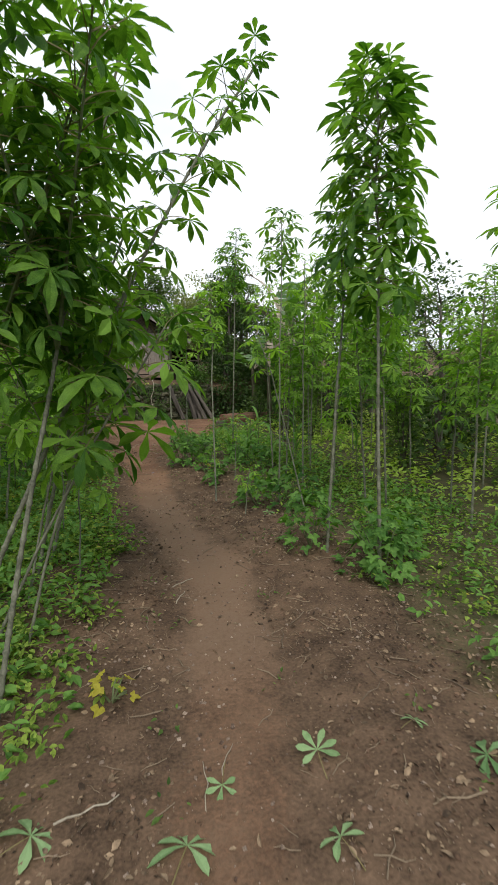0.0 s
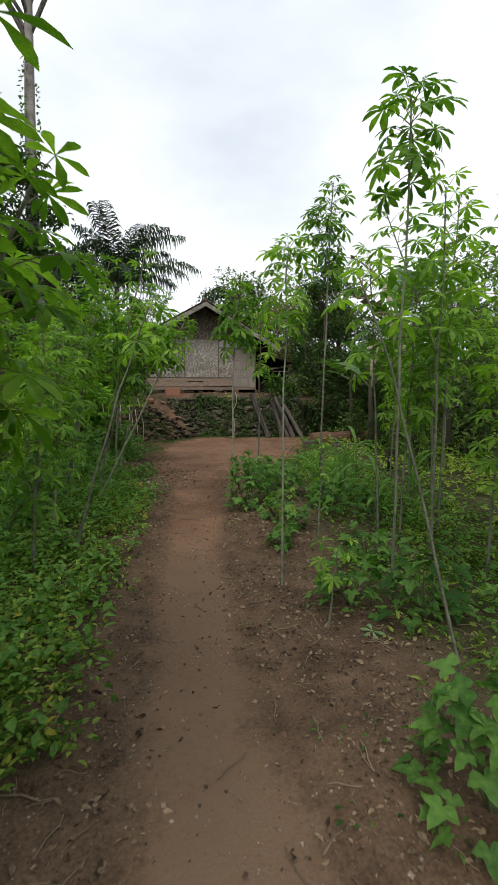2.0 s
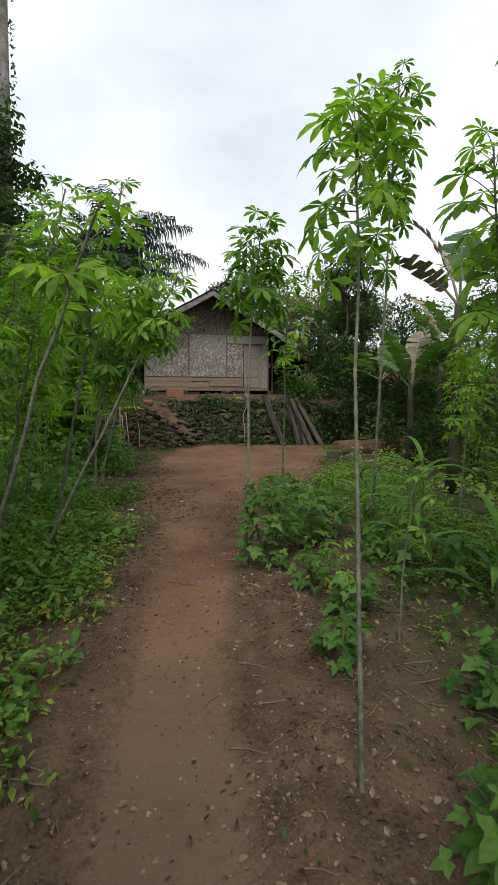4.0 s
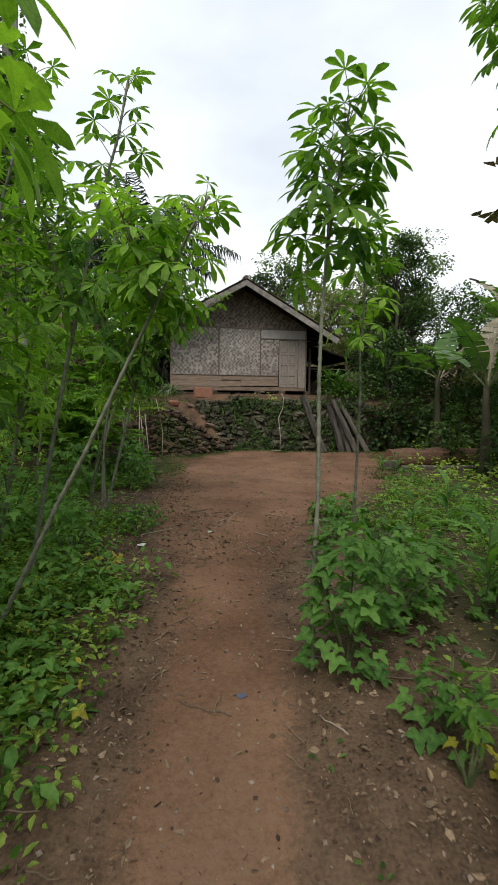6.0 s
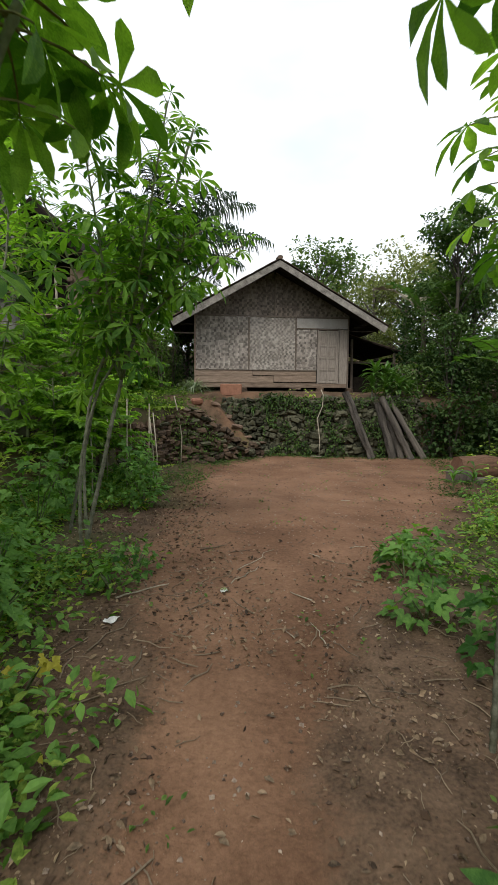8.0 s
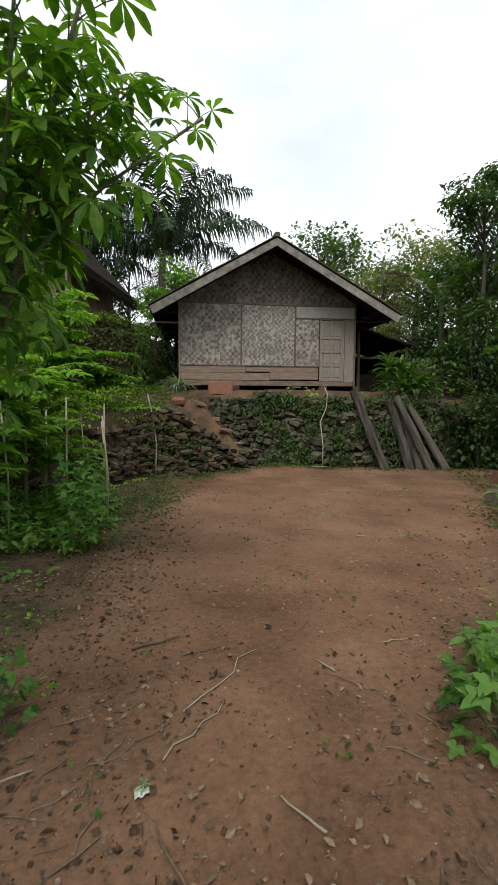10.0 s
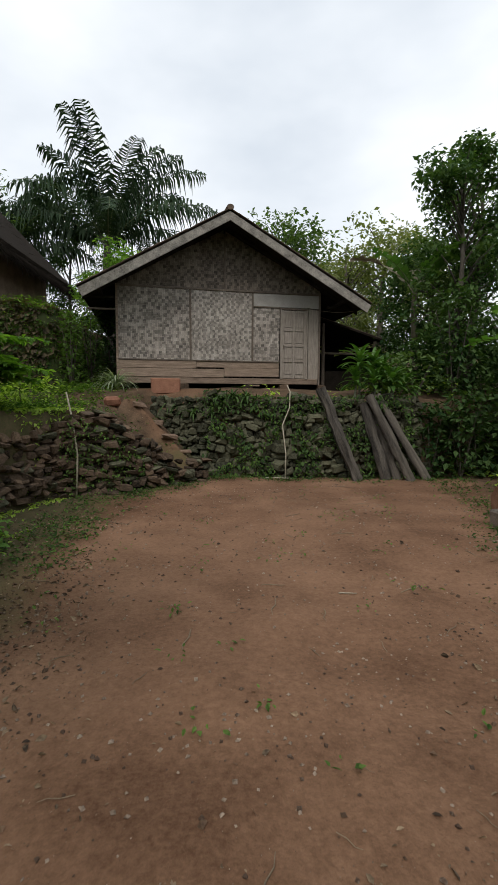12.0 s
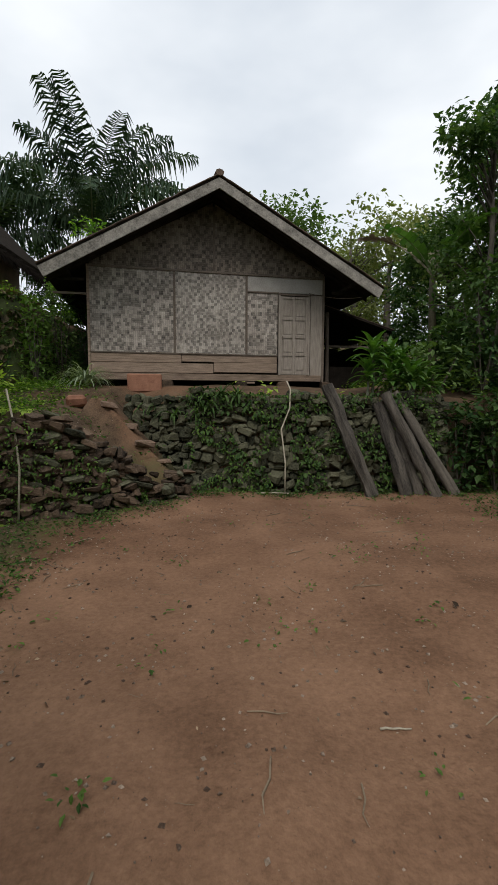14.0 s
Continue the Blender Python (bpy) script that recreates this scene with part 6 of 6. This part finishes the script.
def hanging_leaves(name, n, seed, where, size, mat, label, far=False):
    g = np.random.default_rng(seed)
    P = np.array([where(g) for _ in range(n)])
    T = kite() if far else leaf_card()
    me = strewn(name, T, [0] * len(T[1]), P, turned(-math.pi / 2 + g.normal(0, 0.7, n), g.normal(-0.5, 0.45, n), g.normal(0, 0.4, n), size * g.uniform(0.5, 1.3, n)), mat)
    return tagged(new(name, me), label, "creeper", kind="stuff")


def on_wall(g):
    while True:
        x, q = g.uniform(0.5, 5.2), g.random()
        if noise.noise((x * 1.6, q * 3.2, 4.0)) > 0.02 - 0.35 * (q > 0.8):
            z = BED + 1.85 * q
            return (x, 24.40 + 0.13 * q * 1.8 + g.normal(0, 0.03), z)


hanging_leaves("wall_creeper", 1900, 801, on_wall, 0.07, WALLGREEN, "small green creepers growing on the stone wall")
hanging_leaves("wall_moss_leaves", 900, 802, on_wall, 0.11, TREE_DARK, "dark green fern leaves in the wall's joints")


def on_bank(g):
    """A point on the face of the upper bank."""
    while True:
        k = g.integers(0, 5)
        (ax, ay), (bx, by) = (UPPER_BANK[0], UPPER_BANK[1], UPPER_BANK[2], UPPER_BANK[3], UPPER_BANK[4])[k], (UPPER_BANK[1], UPPER_BANK[2], UPPER_BANK[3], UPPER_BANK[4], UPPER_BANK[0])[k]
        if k == 4:
            (ax, ay), (bx, by) = UPPER_BANK[0], UPPER_BANK[8]
        q = g.random()
        x, y = ax + (bx - ax) * q - g.uniform(0.0, 1.3), ay + (by - ay) * q + g.uniform(-0.2, 0.9)
        z = land(x, y)
        if z > 1.3 and noise.noise((x * 1.2, z * 1.2, 2.0)) > -0.25:
            return (x, y, z + 0.03)


def on_ramp_bank(g):
    """The grassy slope between the stair and the stone wall."""
    while True:
        x, y = g.uniform(-0.9, 1.0), g.uniform(24.55, 26.2)
        if x + 0.9 * (y - 24.6) > 0.35 and noise.noise((x * 2.2, y * 2.2, 6.0)) > -0.2:
            return (x, y, land(x, y) + 0.03)


def on_terrace_edge(g):
    x = g.uniform(-2.6, 5.4)
    y = 24.75 + abs(g.normal(0, 0.25)) if x > 0.7 else g.uniform(24.9, 26.3)
    x = x if x > 0.7 else x + 3.3
    y = y if x < 0.7 else 24.75 + abs(g.normal(0, 0.2))
    return (x, y, land(x, y) + 0.03)


def on_rubble(g):
    while True:
        q = g.random()
        x, y = 0.4 - 2.1 * q + g.normal(0, 0.06), 23.75 - 1.6 * q
        if noise.noise((x * 2.0, q * 5.0, 9.0)) > 0.05:
            z = BED + g.random() * (0.15 + 1.3 * smooth(0.0, 2.1, 0.4 - x))
            return (x, y - 0.06 + 0.05 * (z - BED), z)


def on_trunk(g):
    while True:
        z, a = g.uniform(1.5, 12.0), g.uniform(0, 6.28)
        if noise.noise((a * 0.8, z * 0.7, 1.0)) > 0.0:
            return (-4.3 + 0.12 * math.sin(5 * z / 19.4 + 66) + math.cos(a) * 0.28, 19.3 + 0.1 * math.cos(4 * z / 19.4 + 66) + math.sin(a) * 0.28, z)


hanging_leaves("trunk_creeper", 900, 808, on_trunk, 0.13, TREE_DARK, "dark creeper clinging to the tall pale trunk")
def on_slope(g):
    """The weedy slope above the rubble wall."""
    while True:
        q = g.random()
        x, y = -3.0 + 1.6 * q + g.uniform(-0.75, 0.1), 19.4 + 3.1 * q + g.uniform(-0.1, 0.8)
        if noise.noise((x * 1.7, y * 1.7, 31.0)) > -0.3:
            return (x, y, land(x, y) + 0.03)


hanging_leaves("slope_weeds", 2600, 812, on_slope, 0.08, HERB, "fresh green weeds on the slope above the rubble wall")
hanging_leaves("ramp_grass", 420, 805, on_ramp_bank, 0.09, TREE_DARK, "dark leafy growth on the slope beside the stair")
hanging_leaves("terrace_edge_weeds", 700, 806, on_terrace_edge, 0.07, WALLGREEN, "small weeds along the terrace's edge")
hanging_leaves("rubble_weeds", 1300, 807, on_rubble, 0.06, WALLGREEN, "small weeds growing between the rubble stones")
hanging_leaves("bank_creeper", 5200, 803, on_bank, 0.12, WALLGREEN, "green creepers hanging down the face of the bank", True)
STRAW = material("dry_straw", (0.02, 0.018, 0.010), (0.13, 0.10, 0.055), 3.0, 40.0, 0.85, 0.1, vary=0.4, leaf=0.15)
hanging_leaves("bank_straw", 5200, 811, on_bank, 0.2, STRAW, "dry brown grass hanging down the face of the bank", True)
hanging_leaves("bank_shade_leaves", 2600, 804, on_bank, 0.13, TREE_MID, "dark leaves among the creepers on the bank", True)
for i, (x, y, z) in enumerate(((0.42, 25.0, 1.15), (0.85, 24.75, 1.25), (1.15, 24.7, 1.3), (-0.1, 25.15, 1.05), (0.15, 25.1, 0.95), (0.65, 24.9, 1.0), (1.45, 24.68, 1.3), (0.25, 24.85, 0.9), (0.95, 24.68, 1.05), (-0.3, 25.3, 1.1))):
    t = thing("fern_tuft", pose(x, y, z), "dark grassy tuft drooping over the wall's top", "plant", "tufts on the wall")
    gg = np.random.default_rng(820 + i)
    for k in range(34):
        a, ang, L = gg.uniform(0, 6.28), gg.uniform(0.2, 1.4), gg.uniform(0.3, 0.58)
        pos, pts = Vector((0, 0, 0)), []
        for q in range(5):
            pts.append(pos.copy())
            pos = pos + Vector((math.cos(a) * math.cos(ang), math.sin(a) * math.cos(ang), math.sin(ang))) * (L / 4)
            ang -= 0.5
        sd = Vector((-math.sin(a), math.cos(a), 0))
        V = [p + sd * e * 0.02 * (1 - (q / 4.2) ** 2) for q, p in enumerate(pts) for e in (-1, 1)]
        part("blade", mesh_of("blade", V, [(2 * q, 2 * q + 1, 2 * q + 3, 2 * q + 2) for q in range(4)], TREE_DARK), None, t)
# flat stones that make the stair up the ramp
STEP = stone_meshes(STEP_STONE, 6, 12)
rs = random.Random(13)
for i, (q, side) in enumerate(((0.02, 0.0), (0.16, -0.12), (0.33, 0.1), (0.52, -0.1), (0.7, 0.05), (0.93, -0.04))):
    x, y = 0.55 - 1.55 * q + rs.uniform(-0.06, 0.06), 24.0 + 0.7 * q + side
    t = thing("step_stone", pose(x, y, land(x, y) + 0.01, rs.uniform(-9, 9), rs.uniform(-9, 9), rs.uniform(-50, 50)), "flat reddish stone set as a step in the ramp", "stone", "step stones")
    part("slab", STEP[i % 6], None, t, m=Matrix.Diagonal((rs.uniform(0.24, 0.42), rs.uniform(0.18, 0.3), rs.uniform(0.08, 0.13), 1)))

# stones of the walls, last
wall_right = tagged(new("retaining_wall"), "mossy dry-stone retaining wall below the house", "wall", kind="structure")
stone_run(wall_right, stone_meshes(STONE, 10, 1), ((-0.75, 25.12), (0.0, 24.86), (0.6, 24.60), (2.9, 24.55), (5.35, 24.62)), BED - 0.05, lambda x, y: 1.36 + 0.05 * math.sin(3 * x), 0.12, 5, 0.13)
wall_left = tagged(new("rubble_wall"), "tumbled earthy rubble wall along the stair up to the house", "wall", kind="structure")
stone_run(wall_left, stone_meshes(STONE_RED, 9, 2) + stone_meshes(STONE, 2, 3), ((-3.0, 19.4), (-2.66, 20.6), (-1.78, 22.2), (-0.3, 23.15), (0.5, 23.9)), BED - 0.05, lambda x, y: land(x - 0.25, y + 0.35) + 0.08 - 0.4 * smooth(-1.1, -2.1, x) + 0.12 * noise.noise((x * 2.5, y * 2.5, 17.0)), 0.13, 6, 0.10)
